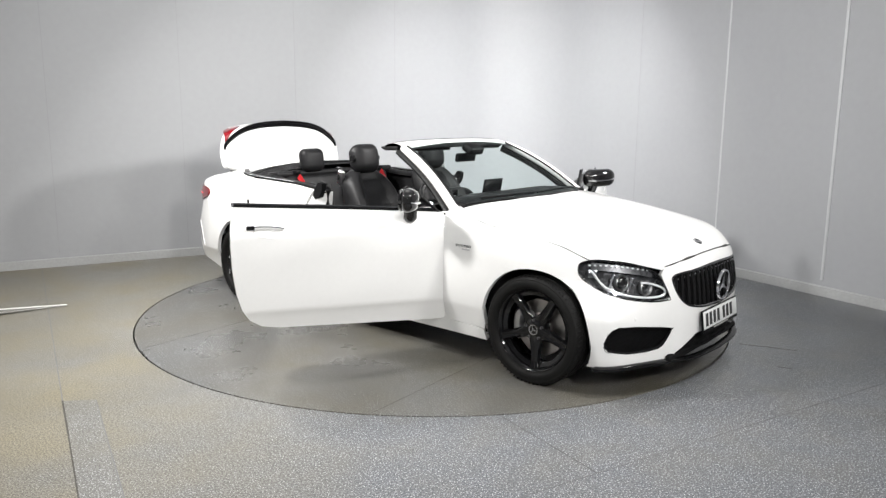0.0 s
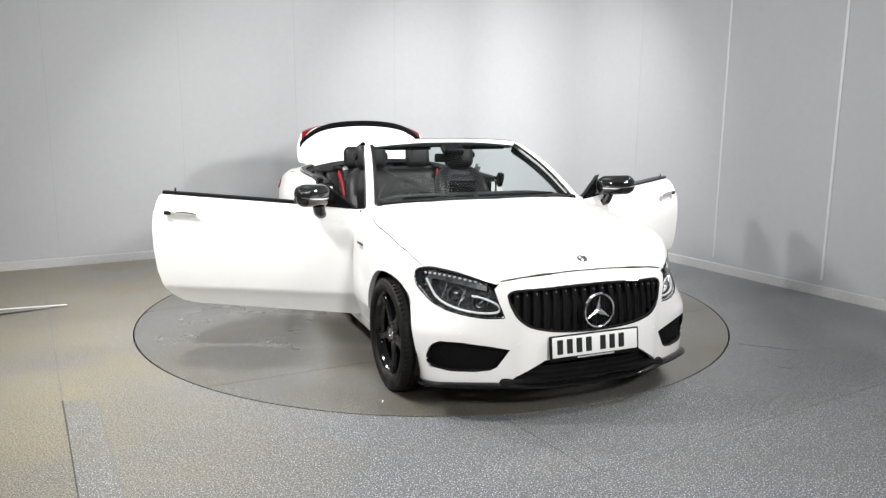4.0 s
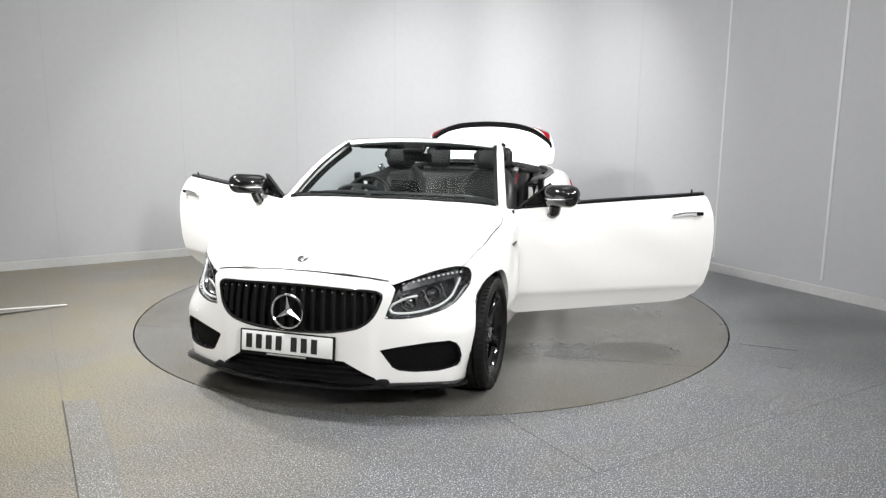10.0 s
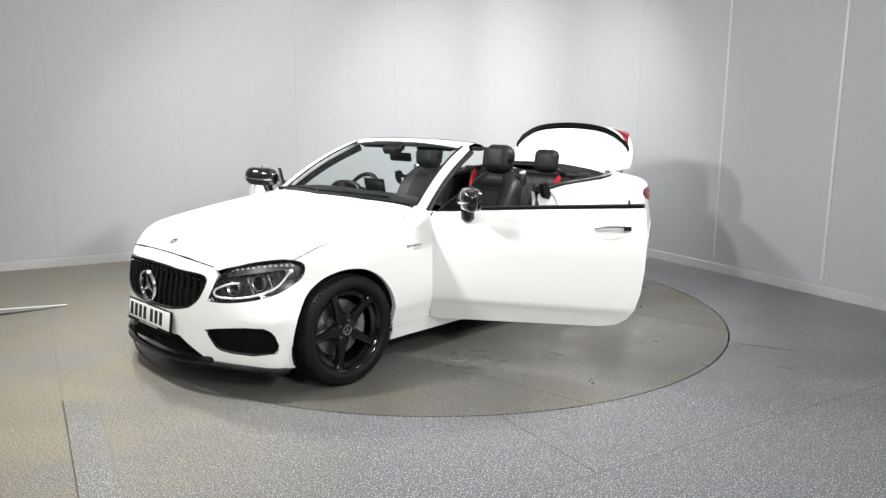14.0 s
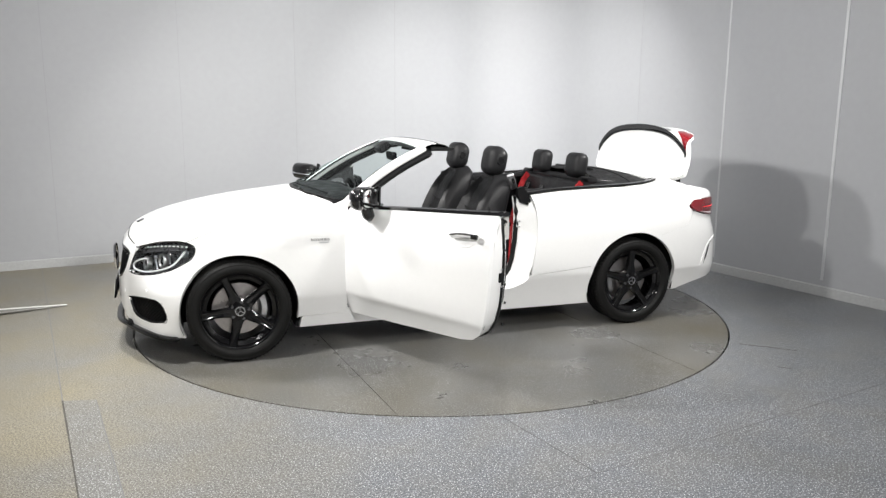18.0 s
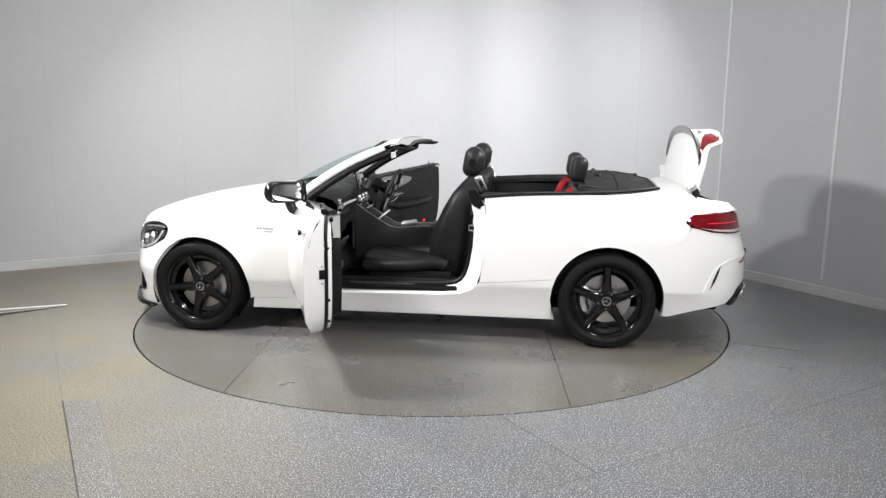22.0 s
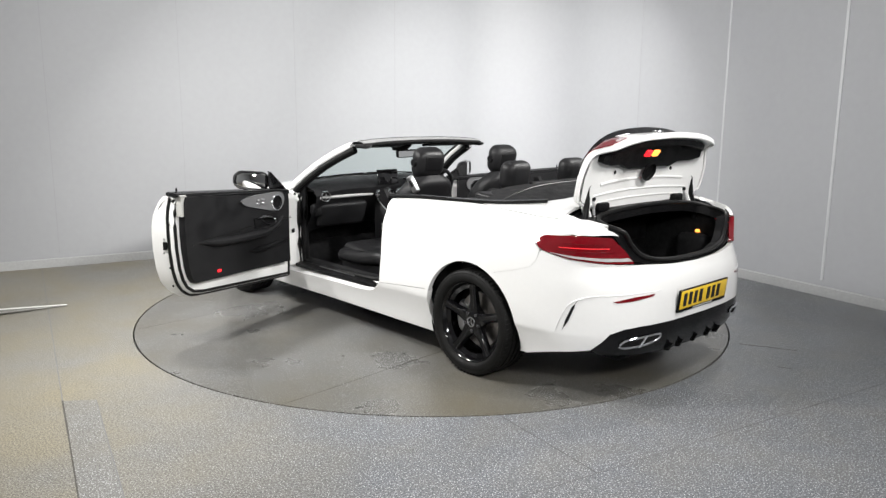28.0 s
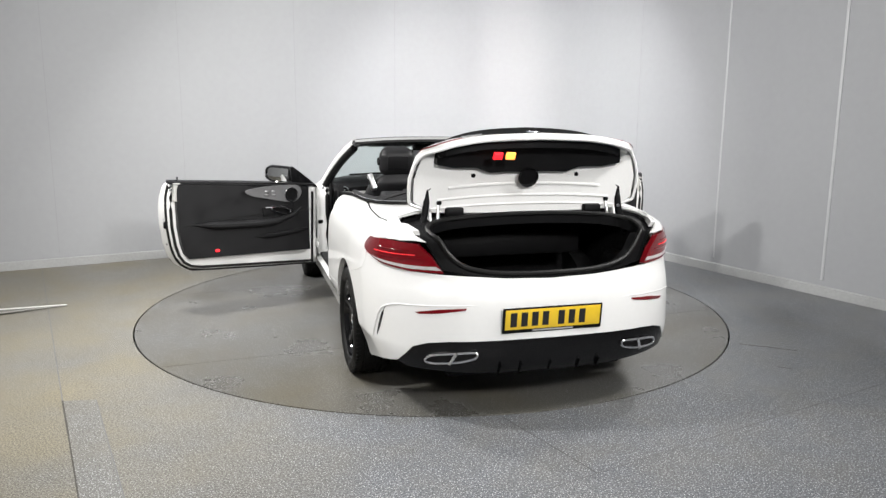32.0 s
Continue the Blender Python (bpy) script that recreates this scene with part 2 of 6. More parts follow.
    scuff = noise_node(11, 5, 0.7)
    col = mix(span(scuff.outputs["Fac"], 0.68, 0.78, 0, 0.4), col, (0.09, 0.082, 0.065))
    chip = noise_node(16, 4, 0.6)
    col = mix(span(chip.outputs["Fac"], 0.71, 0.78, 0, 0.35), col, (0.46, 0.46, 0.44))
    b.inputs["Specular IOR Level"].default_value = 0.16 if amount == "left" else 0.45
    nt.links.new(col, b.inputs["Base Color"])
    nt.links.new(span(cloud.outputs["Fac"], 0.3, 0.7, rough * 0.8, rough * 1.25), b.inputs["Roughness"])
    bp = nt.nodes.new("ShaderNodeBump")
    bp.inputs["Strength"].default_value, bp.inputs["Distance"].default_value = 0.02, 0.001
    nt.links.new(grain.outputs["Fac"], bp.inputs["Height"])
    nt.links.new(bp.outputs["Normal"], b.inputs["Normal"])
    return m


WALL_MAT = wall_material()
FLOOR_MAT = floor_material("speckled_floor", (0.188, 0.197, 0.211), (0.285, 0.256, 0.186), "left", 0.40)
DISC_MAT = floor_material("turntable_floor", (0.150, 0.153, 0.156), (0.142, 0.126, 0.088), 0.95, 0.30)
STRIP_MAT = floor_material("strip_floor", (0.188, 0.190, 0.188), (0.235, 0.212, 0.158), 0.7, 0.42)

RING_C, RING_R, GAP = Vector((0.003, 0.081, 0)), 2.269, 0.012


def build_floor():
    """One sheet with a round opening for the plate."""
    bm = bmesh.new()
    n = 128
    inner = [bm.verts.new(RING_C + Vector((RING_R * math.cos(2 * math.pi * i / n), RING_R * math.sin(2 * math.pi * i / n), 0))) for i in range(n)]
    low = [bm.verts.new(v.co - Vector((0, 0, 0.05))) for v in inner]
    outer = []
    for i in range(n):
        a = 2 * math.pi * i / n
        d = Vector((math.cos(a), math.sin(a)))
        outer.append(bm.verts.new((d.x * 14, d.y * 14, 0)))
    for i in range(n):
        j = (i + 1) % n
        bm.faces.new((inner[i], outer[i], outer[j], inner[j]))
        bm.faces.new((inner[i], inner[j], low[j], low[i]))
    return tagged(part("floor", bm, FLOOR_MAT, smooth=0), "grey speckled vinyl floor with brownish worn stains", "floor", kind="structure")


floor = build_floor()
pit = tagged(part("ground", rbox((5.0, 5.0, 0.02), 0, 1, pose(*RING_C.xy, -0.07)), M["dark"]), "dark pit under the turntable gap", "ground", kind="structure")


def seam(a, b, width, mat, name="floor_seam"):
    a, b = Vector((*a, 0.0)), Vector((*b, 0.0))
    d = (b - a).normalized()
    s = Vector((-d.y, d.x, 0)) * width / 2
    bm = from_lists([a - s, b - s, b + s, a + s, a - s + Vector((0, 0, .0012)), b - s + Vector((0, 0, .0012)), b + s + Vector((0, 0, .0012)), a + s + Vector((0, 0, .0012))],
                    [(4, 5, 6, 7), (0, 1, 5, 4), (1, 2, 6, 5), (2, 3, 7, 6), (3, 0, 4, 7)])
    return part(name, bm, mat, None, smooth=0)


SEAM_MAT = material("seam_dirt", (0.07, 0.065, 0.055), 0.7, vary=0.4, scale=6)
WELD_MAT = material("seam_weld", (0.15, 0.153, 0.157), 0.5, vary=0.3, scale=5)
LINE_MAT = material("seam_line", (0.11, 0.11, 0.108), 0.6, vary=0.35, scale=6)
for a, b, w, mat in (((-3.875, 1.446), (-1.998, -1.977), 0.006, WELD_MAT), ((-1.998, -1.977), (-1.752, -2.421), 0.009, SEAM_MAT), ((-1.752, -2.421), (-1.107, -3.594), 0.007, SEAM_MAT),
                     ((-1.828, -1.956), (-1.005, -3.44), 0.005, WELD_MAT),
                     ((0.366, -2.187), (0.729, -2.802), 0.005, LINE_MAT), ((-0.399, -3.439), (2.927, -1.525), 0.004, WELD_MAT),
                     ((2.115, -0.924), (2.443, -1.072), 0.008, SEAM_MAT), ((2.443, -1.072), (2.23, -1.427), 0.005, WELD_MAT), ((2.159, -1.397), (2.23, -1.427), 0.006, SEAM_MAT)):
    tagged(seam(a, b, w, mat), "thin dirty joint in the vinyl floor", "floor joint", kind="structure")


def build_strip():
    """A narrow repair strip of paler vinyl between two joints, a hair proud of the sheet."""
    line = [(-1.998, -1.982), (-1.828, -1.96), (-1.005, -3.44), (-.725, -3.94), (-.93, -3.91), (-1.107, -3.594)]
    n = len(line)
    bm = from_lists([(x, y, .0008) for x, y in line] + [(x, y, 0) for x, y in line], [tuple(range(n))] + [(i, (i + 1) % n, (i + 1) % n + n, i + n) for i in range(n)])
    bmesh.ops.recalc_face_normals(bm, faces=bm.faces)
    tagged(part("floor_strip", bm, STRIP_MAT, smooth=0), "paler grey strip of vinyl let into the floor", "floor", kind="structure")


build_strip()


def build_plate():
    """The turning plate: three floor sheets and a steel rim; local origin at its axis."""
    base = tagged(new("turntable"), "round grey turntable plate flush with the speckled floor", "turntable")
    R = RING_R - GAP
    for x0, x1 in ((-R, -.852), (-.848, 1.068), (1.072, R)):
        line = []
        n = 96
        for i in range(n + 1):
            x = x0 + (x1 - x0) * i / n
            line.append((x, math.sqrt(max(R * R - x * x, 0))))
        low = [(x, -y) for x, y in reversed(line)]
        ring = [p for k, p in enumerate(line + low) if k == 0 or (Vector(p) - Vector((line + low)[k - 1])).length > 1e-5]
        if (Vector(ring[0]) - Vector(ring[-1])).length < 1e-5:
            ring.pop()
        n = len(ring)
        bm = from_lists([(x, y, 0) for x, y in ring] + [(x, y, -.03) for x, y in ring], [tuple(range(n))] + [(i, (i + 1) % n, (i + 1) % n + n, i + n) for i in range(n)])
        bmesh.ops.recalc_face_normals(bm, faces=bm.faces)
        bmesh.ops.rotate(bm, cent=(0, 0, 0), matrix=Matrix.Rotation(radians(4.5), 3, "Z"), verts=bm.verts)
        part("floor_sheet", bm, DISC_MAT, base, smooth=0)
    part("plate_bed", lathe([(0, -.028), (R - .01, -.028), (R - .01, -.05)], 96, pose(0, 0, 0, 90)), M["dark"], base)
    return base


turntable = build_plate()


def build_walls():
    """Back wall, rounded corner and side wall as one row of panels, 0.1 m thick, and unseen plain walls and ceiling
    added to close the booth.
    """
    line = [(-7.0, WALL_V)]
    k = 16
    cu, cv = WALL_U - CORNER, WALL_V - CORNER
    line += [(cu + CORNER * math.sin(math.pi / 2 * i / k), cv + CORNER * math.cos(math.pi / 2 * i / k)) for i in range(k + 1)]
    line += [(WALL_U, BACK)]
    verts, faces = [], []
    for i, (u, v) in enumerate(line):
        du, dv = (0, .1) if i == 0 else ((.1, 0) if i == len(line) - 1 else (.1 * math.sin(math.pi / 2 * (i - 1) / k), .1 * math.cos(math.pi / 2 * (i - 1) / k)))
        verts += [room(u, v, 0), room(u, v, CEIL), room(u + du, v + dv, 0), room(u + du, v + dv, CEIL)]
    for i in range(len(line) - 1):
        a, b = 4 * i, 4 * i + 4
        faces += [(a, b, b + 1, a + 1), (b + 2, a + 2, a + 3, b + 3), (a + 1, b + 1, b + 3, a + 3)]
    wall = tagged(part("wall_north", from_lists(verts, faces), WALL_MAT, smooth=40), "smooth light grey panelled studio wall with a rounded corner", "wall", kind="structure")
    for name, u, v, su, sv in (("wall_west", -7.05, -1.85, .1, 10.4), ("wall_south", -1.9, BACK - .05, 10.3, .1)):
        tagged(part(name, rbox((su, sv, CEIL), 0, 1, Matrix.Translation(room(u, v, CEIL / 2)) @ pose(0, 0, 0, 0, 0, ROOM)), WALL_MAT, smooth=0), "unseen plain grey wall added to close the booth", "wall", kind="structure")
    tagged(part("ceiling", rbox((10.6, 10.6, .1), 0, 1, Matrix.Translation(room(-1.9, -1.85, CEIL + .06)) @ pose(0, 0, 0, 0, 0, ROOM)), WALL_MAT, smooth=0), "unseen plain grey ceiling added over the booth", "ceiling", kind="structure")
    # joint strips between the panels
    strip_mat = material("joint_strip", (0.52, 0.53, 0.54), 0.4, vary=0.05, scale=4)
    faint = material("panel_joint", (0.30, 0.306, 0.315), 0.5, vary=0.05, scale=4)
    for v, w, mat, proud in ((1.129, .006, faint, .0015), (-0.038, .018, strip_mat, .006), (-1.214, .026, strip_mat, .008), (-2.402, .02, strip_mat, .006)):
        bm = rbox((2 * proud, w, CEIL - .16), proud * .4, 2, Matrix.Translation(room(WALL_U, v, .14 + (CEIL - .16) / 2)) @ pose(0, 0, 0, 0, 0, ROOM))
        part("joint_strip", bm, mat, wall, "vertical joint strip between wall panels")
    for u in (1.214, -0.031, -1.281, -2.535, -3.79):
        bm = rbox((.004, .002, CEIL - .16), .0004, 1, Matrix.Translation(room(u, WALL_V, .14 + (CEIL - .16) / 2)) @ pose(0, 0, 0, 0, 0, ROOM))
        part("joint_strip", bm, faint, wall, "faint vertical joint between wall panels")
    # skirting along both walls and round the corner
    h, t = .09, .012
    verts, faces = [], []
    for i, (u, v) in enumerate(line):
        du, dv = (0, -1) if i == 0 else ((-1, 0) if i == len(line) - 1 else (-math.sin(math.pi / 2 * (i - 1) / k), -math.cos(math.pi / 2 * (i - 1) / k)))
        verts += [room(u, v, 0), room(u, v, h), room(u + du * t, v + dv * t, h - .01), room(u + du * t, v + dv * t, 0)]
    for i in range(len(line) - 1):
        a, b = 4 * i, 4 * i + 4
        faces += [(a + 1, b + 1, b + 2, a + 2), (a + 2, b + 2, b + 3, a + 3)]
    skirt_mat = material("skirting", (0.38, 0.385, 0.385), 0.45, vary=0.1, scale=3)
    tagged(part("baseboard", from_lists(verts, faces), skirt_mat, smooth=30), "low pale grey skirting along the studio wall", "baseboard", kind="structure")


build_walls()


def build_edge_plate():
    """A thin metal ramp plate lying on the floor beside the turntable."""
    a, b = Vector((-2.951, .043, 0)), Vector((-4.165, -.593, 0))
    d = (b - a).normalized()
    s = Vector((d.y, -d.x, 0)) * -1
    L = (b - a).length
    base = tagged(new("ramp_plate"), "thin pale metal ramp plate lying on the floor", "ramp")
    base.matrix_basis = Matrix.Translation(a)
    top = from_lists([Vector((0, 0, .004)), d * L + Vector((0, 0, .05)), d * L + s * .30 + Vector((0, 0, .05)), s * .02 + Vector((0, 0, .004)),
                      Vector((0, 0, 0)), d * L + Vector((0, 0, .038)), d * L + s * .30 + Vector((0, 0, .038)), s * .02],
                     [(0, 1, 2, 3), (7, 6, 5, 4), (0, 4, 5, 1), (1, 5, 6, 2), (2, 6, 7, 3), (3, 7, 4, 0)])
    bmesh.ops.recalc_face_normals(top, faces=top.faces)
    # the plate's darker grey stands for the shade under the raised white edge
    part("plate", top, material("ramp_shade_grey", (0.16, 0.155, 0.14), 0.5, vary=0.3, scale=6), base, smooth=0)
    part("edge_strip", tube([Vector((0, 0, .006)), d * L + Vector((0, 0, .053))], .006, 6), material("ramp_edge", (0.75, 0.75, 0.72), 0.4, vary=0.1, scale=9), base, "worn white edge strip")
    part("edge_strip", tube([s * .03 + d * .12 + Vector((0, 0, .006)), d * L + s * .31 + Vector((0, 0, .047))], .004, 6), material("ramp_edge_low", (0.5, 0.49, 0.46), 0.5, vary=0.2, scale=9), base, "pale edge strip")


build_edge_plate()

# ---- the car's outer form ----
car = tagged(new("car"), "white two-door cabriolet with open roof, doors and boot, black wheels", "car")

def curve(pts):
    """Smooth curve through (a, b) pairs (monotone cubic)."""
    a = np.array([p[0] for p in pts], float); b = np.array([p[1] for p in pts], float)
    h = np.diff(a); s = np.diff(b) / h
    m = np.zeros(len(a)); m[0], m[-1] = s[0], s[-1]
    for i in range(1, len(a) - 1):
        if s[i - 1] * s[i] > 0:
            w1, w2 = 2 * h[i] + h[i - 1], h[i] + 2 * h[i - 1]
            m[i] = (w1 + w2) / (w1 / s[i - 1] + w2 / s[i])
    def f(x):
        x = np.clip(x, a[0], a[-1]); i = np.clip(np.searchsorted(a, x) - 1, 0, len(a) - 2)
        t = (x - a[i]) / h[i]
        return ((1 + 2 * t) * (1 - t) ** 2 * b[i] + t * (1 - t) ** 2 * h[i] * m[i] + t * t * (3 - 2 * t) * b[i + 1] + t * t * (t - 1) * h[i] * m[i + 1])
    return f
TOP = curve([(-2.46, .98), (-2.3, 1.02), (-2.1, 1.05), (-1.8, 1.075), (-1.4, 1.07), (-.9, 1.045), (-.4, 1.03), (.3, 1.025), (.86, 1.012), (1.06, .995), (1.28, .972), (1.5, .94), (1.73, .893), (1.9, .843), (2.0, .80), (2.08, .765), (2.14, .725), (2.2, .66)])
CROWN = curve([(-2.4, .125), (-2.2, .098), (-2.0, .068), (-1.8, .06), (-.6, .03), (.8, .06), (1.5, .085), (2.0, .07), (2.2, .05)])
SIDE = curve([(.1, .79), (.18, .824), (.25, .842), (.378, .887), (.396, .8955), (.55, .904), (.7, .903), (.8, .895), (.862, .882), (.878, .873), (.95, .845), (1.0, .815), (1.06, .76), (1.15, .65)])
WIDE = curve([(-2.5, .86), (-2.2, .93), (-1.9, .975), (-1.5, 1.0), (-.9, .997), (.2, .985), (.9, .985), (1.4, 1.0), (1.7, .99), (1.95, .96), (2.2, .91)])
NOSE = curve([(.1, 2.15), (.2, 2.16), (.42, 2.165), (.5, 2.16), (.6, 2.145), (.68, 2.125), (.74, 2.10), (.9, 2.03)])
NPLAN = curve([(0, 0), (.25, .012), (.4, .045), (.5, .095), (.6, .165), (.7, .265), (.78, .38), (.85, .54), (.95, .85)])
NLOW = curve([(0, 0), (.25, .015), (.4, .052), (.454, .080), (.53, .113), (.65, .175), (.75, .24), (.82, .31), (.865, .40), (.90, .54), (1.0, .95)])
TAIL = curve([(.15, 2.31), (.3, 2.405), (.4, 2.43), (.5, 2.428), (.6, 2.422), (.66, 2.41), (.72, 2.388), (.78, 2.372), (.85, 2.365), (.95, 2.365), (1.05, 2.335)])
TPLAN = curve([(0, 0), (.25, .008), (.45, .034), (.55, .064), (.65, .112), (.73, .17), (.8, .255), (.86, .40), (.95, .75)])
def smax(a, b, k):
    h = np.maximum(k - np.abs(a - b), 0) / k
    return np.maximum(a, b) + h * h * k / 4
def solid(P):
    """Negative inside the closed body, positive outside."""
    x, y, z = P[..., 0], np.abs(P[..., 1]), P[..., 2]
    side = y - SIDE(z) * WIDE(x)
    top = z - (TOP(x) - CROWN(x) * (y / .8) ** 2.4)
    k = np.clip((z - .42) / .24, 0, 1)
    k = k * k * (3 - 2 * k)
    ends = np.maximum(x - (NOSE(z) - NPLAN(y) * k - NLOW(y) * (1 - k)), -x - (TAIL(z) - TPLAN(y)))
    return smax(smax(side, top, .10), ends, .06)
def cast(o, d, far=1.7):
    """Where rays that start inside leave the body."""
    lo = np.zeros(len(o)); hi = np.full(len(o), far)
    for _ in range(26):
        m = (lo + hi) / 2; inside = solid(o + d * m[:, None]) < 0
        lo = np.where(inside, m, lo); hi = np.where(inside, hi, m)
    return o + d * lo[:, None]
def normals(P, e=.004):
    g = np.stack([solid(P + e * v) - solid(P - e * v) for v in np.eye(3)], -1)
    return g / np.linalg.norm(g, axis=1, keepdims=True)


# ways to lay a skin on the form: from the length axis, or round an upright axis near each end
def way_tunnel(p):
    return (p[0], math.atan2(p[2] - .45, p[1]) * .8)


def ray_tunnel(q):
    a = q[:, 1] / .8
    o = np.stack([q[:, 0], np.zeros(len(q)), np.full(len(q), .45)], -1)
    return o, np.stack([np.zeros(len(q)), np.cos(a), np.sin(a)], -1)


def way_front(p):
    return (math.atan2(p[1], p[0] - 1.30) * .8, p[2])


def ray_front(q):
    a = q[:, 0] / .8
    return np.stack([np.full(len(q), 1.30), np.zeros(len(q)), q[:, 1]], -1), np.stack([np.cos(a), np.sin(a), np.zeros(len(q))], -1)


def way_rear(p):
    return (math.atan2(p[1], -p[0] - 1.30) * .8, p[2])


def ray_rear(q):
    a = q[:, 0] / .8
    return np.stack([np.full(len(q), -1.30), np.zeros(len(q)), q[:, 1]], -1), np.stack([-np.cos(a), np.sin(a), np.zeros(len(q))], -1)


WAYS = dict(tunnel=(way_tunnel, ray_tunnel), front=(way_front, ray_front), rear=(way_rear, ray_rear))


def inside(poly, pts):
    """Which points lie in a polygon."""
    x, y = pts[:, 0], pts[:, 1]
    ok = np.zeros(len(pts), bool)
    for (ax, ay), (bx, by) in zip(poly, np.roll(poly, -1, 0)):
        cross = ((ay > y) != (by > y)) & (x < (bx - ax) * (y - ay) / (by - ay + 1e-12) + ax)
        ok ^= cross
    return ok


def dense(poly, step):
    out = []
    for a, b in zip(poly, np.roll(poly, -1, 0)):
        n = max(1, int(np.ceil(np.linalg.norm(b - a) / step)))
        out += [a + (b - a) * i / n for i in range(n)]
    return np.array(out)


def both(half):
    """A left-half outline, from the middle line round to the middle line, closed on the right side."""
    return list(half) + [(x, -y, z) for x, y, z in reversed(half) if abs(y) > 1e-6]


def panel(name, outline, way, mat, parent, label="", mirror=False, holes=(), step=.035, depth=.016, lift=0.0, hole_depth=None, flat=False):
    """A sheet on the car's form within an outline, with its edges turned in."""
    from mathutils.geometry import delaunay_2d_cdt
    to2, to_ray = WAYS[way]
    loops = [dense(np.array([to2(p) for p in o]), step * .6) for o in (outline, *holes)]
    pts = np.concatenate(loops)
    edges, k = [], 0
    for lp in loops:
        edges += [(k + i, k + (i + 1) % len(lp)) for i in range(len(lp))]
        k += len(lp)
    lo, hi = loops[0].min(0), loops[0].max(0)
    gx, gy = np.meshgrid(np.arange(lo[0], hi[0] + step, step), np.arange(lo[1], hi[1] + step, step * .87))
    gx = gx + (np.arange(gx.shape[0]) % 2)[:, None] * step / 2
    g = np.stack([gx.ravel(), gy.ravel()], -1)
    keep = inside(loops[0], g)
    for h in loops[1:]:
        keep &= ~inside(h, g)
    g = g[keep]
    if len(g):
        near = np.min(np.linalg.norm(g[:, None] - pts[None], axis=2), axis=1)
        g = g[near > step * .45]
    allp = np.concatenate([pts, g])
    vs, _, fs, ov, _, _ = delaunay_2d_cdt([Vector(p) for p in allp], edges, [], 0, 1e-6)
    q = np.array([tuple(v) for v in vs])
    fs = np.array([f for f in fs if len(f) == 3])
    cen = q[fs].mean(1)
    keep = inside(loops[0], cen)
    for h in loops[1:]:
        keep &= ~inside(h, cen)
    fs = fs[keep]
    o, d = to_ray(q)
    P = cast(o, d)
    N = normals(P)
    P = P + N * lift
    # turned-in edges
    where = {}
    for new_i, olds in enumerate(ov):
        for old in olds:
            where[old] = new_i
    verts, nor, faces = [tuple(p) for p in P], [tuple(n) for n in N], [tuple(f) for f in fs]
    k = 0
    for li, lp in enumerate(loops):
        ids = [where[k + i] for i in range(len(lp))]
        cent = P[ids].mean(0)
        dep = depth if li == 0 or hole_depth is None else hole_depth
        base = len(verts)
        for a, i in enumerate(ids):
            t = P[ids[(a + 1) % len(ids)]] - P[ids[a - 1]]
            side = np.cross(t, N[i])
            side = side / (np.linalg.norm(side) + 1e-9)
            if li == 0:
                side = side if np.dot(side, P[i] - cent) > 0 else side
            verts += [tuple(P[i]), tuple(P[i] - N[i] * dep)]
            nor += [tuple(side), tuple(side)]
        n = len(ids)
        for a in range(n):
            b = (a + 1) % n
            faces.append((base + 2 * a, base + 2 * b, base + 2 * b + 1, base + 2 * a + 1))
        k += len(lp)
    made = []
    for sgn in ((1, -1) if mirror else (1,)):
        V = [(x, sgn * y, z) for x, y, z in verts]
        NN = [(x, sgn * y, z) for x, y, z in nor]
        F = []
        for f in faces:
            a, b, c = (Vector(V[i]) for i in f[:3])
            F.append(f if (b - a).cross(c - a).dot(Vector(NN[f[0]])) > 0 else tuple(reversed(f)))
        me = bpy.data.meshes.new(name)
        me.from_pydata(V, [], F)
        me.materials.append(mat)
        for p in me.polygons:
            p.use_smooth = True
        me.normals_split_custom_set_from_vertices(NN)
        ob = new(name, me)
        ob.parent = parent
        if label:
            tagged(ob, label)
        made.append(ob)
    return made


def skin_y(x, z):
    """How far out the car's side lies at x and height z."""
    lo, hi = 0.0, 1.2
    for _ in range(24):
        m = (lo + hi) / 2
        lo, hi = (m, hi) if solid(np.array([[x, m, z]]))[0] < 0 else (lo, m)
    return lo


def arc(cx, cz, r, a0, a1, n):
    """A wheel arch's edge on the car's side."""
    out = []
    for i in range(n + 1):
        a = radians(a0 + (a1 - a0) * i / n)
        x, z = cx + r * math.cos(a), cz + r * math.sin(a)
        out.append((x, skin_y(x, z), z))
    return out


G = .0025   # half of a panel gap
HOOD_SIDE = [(1.72, .778, .757), (1.578, .815, .816), (1.31, .832, .866), (1.055, .832, .893), (.936, .814, .919), (.85, .775, .950), (.80, .745, .962)]
HOOD_FRONT = [(2.078, 0, .757), (2.075, .155, .755), (2.058, .378, .741), (2.022, .485, .722)]
LAMP_LOW = [(2.066, .485, .553), (2.06, .497, .538), (2.0, .590, .536), (1.91, .697, .553), (1.81, .766, .586), (1.703, .805, .648)]
LAMP_TOP = [(1.672, .812, .69), (1.668, .808, .725), (1.69, .79, .747), (1.748, .758, .757), (1.868, .668, .747), (1.945, .594, .722), (2.010, .526, .674)]
VENT = [(2.084, .455, .376), (2.046, .54, .392), (1.973, .678, .408), (1.91, .765, .409), (1.885, .795, .392), (1.866, .81, .365), (1.852, .818, .312), (1.856, .814, .288), (1.872, .80, .267), (1.945, .718, .253), (2.008, .61, .256), (2.04, .54, .267), (2.056, .512, .285)]
DOOR_FRONT = [(.715, .80, .945), (.715, .834, .905), (.737, .863, .862), (.757, .888, .681), (.754, .887, .505), (.737, .851, .262)]


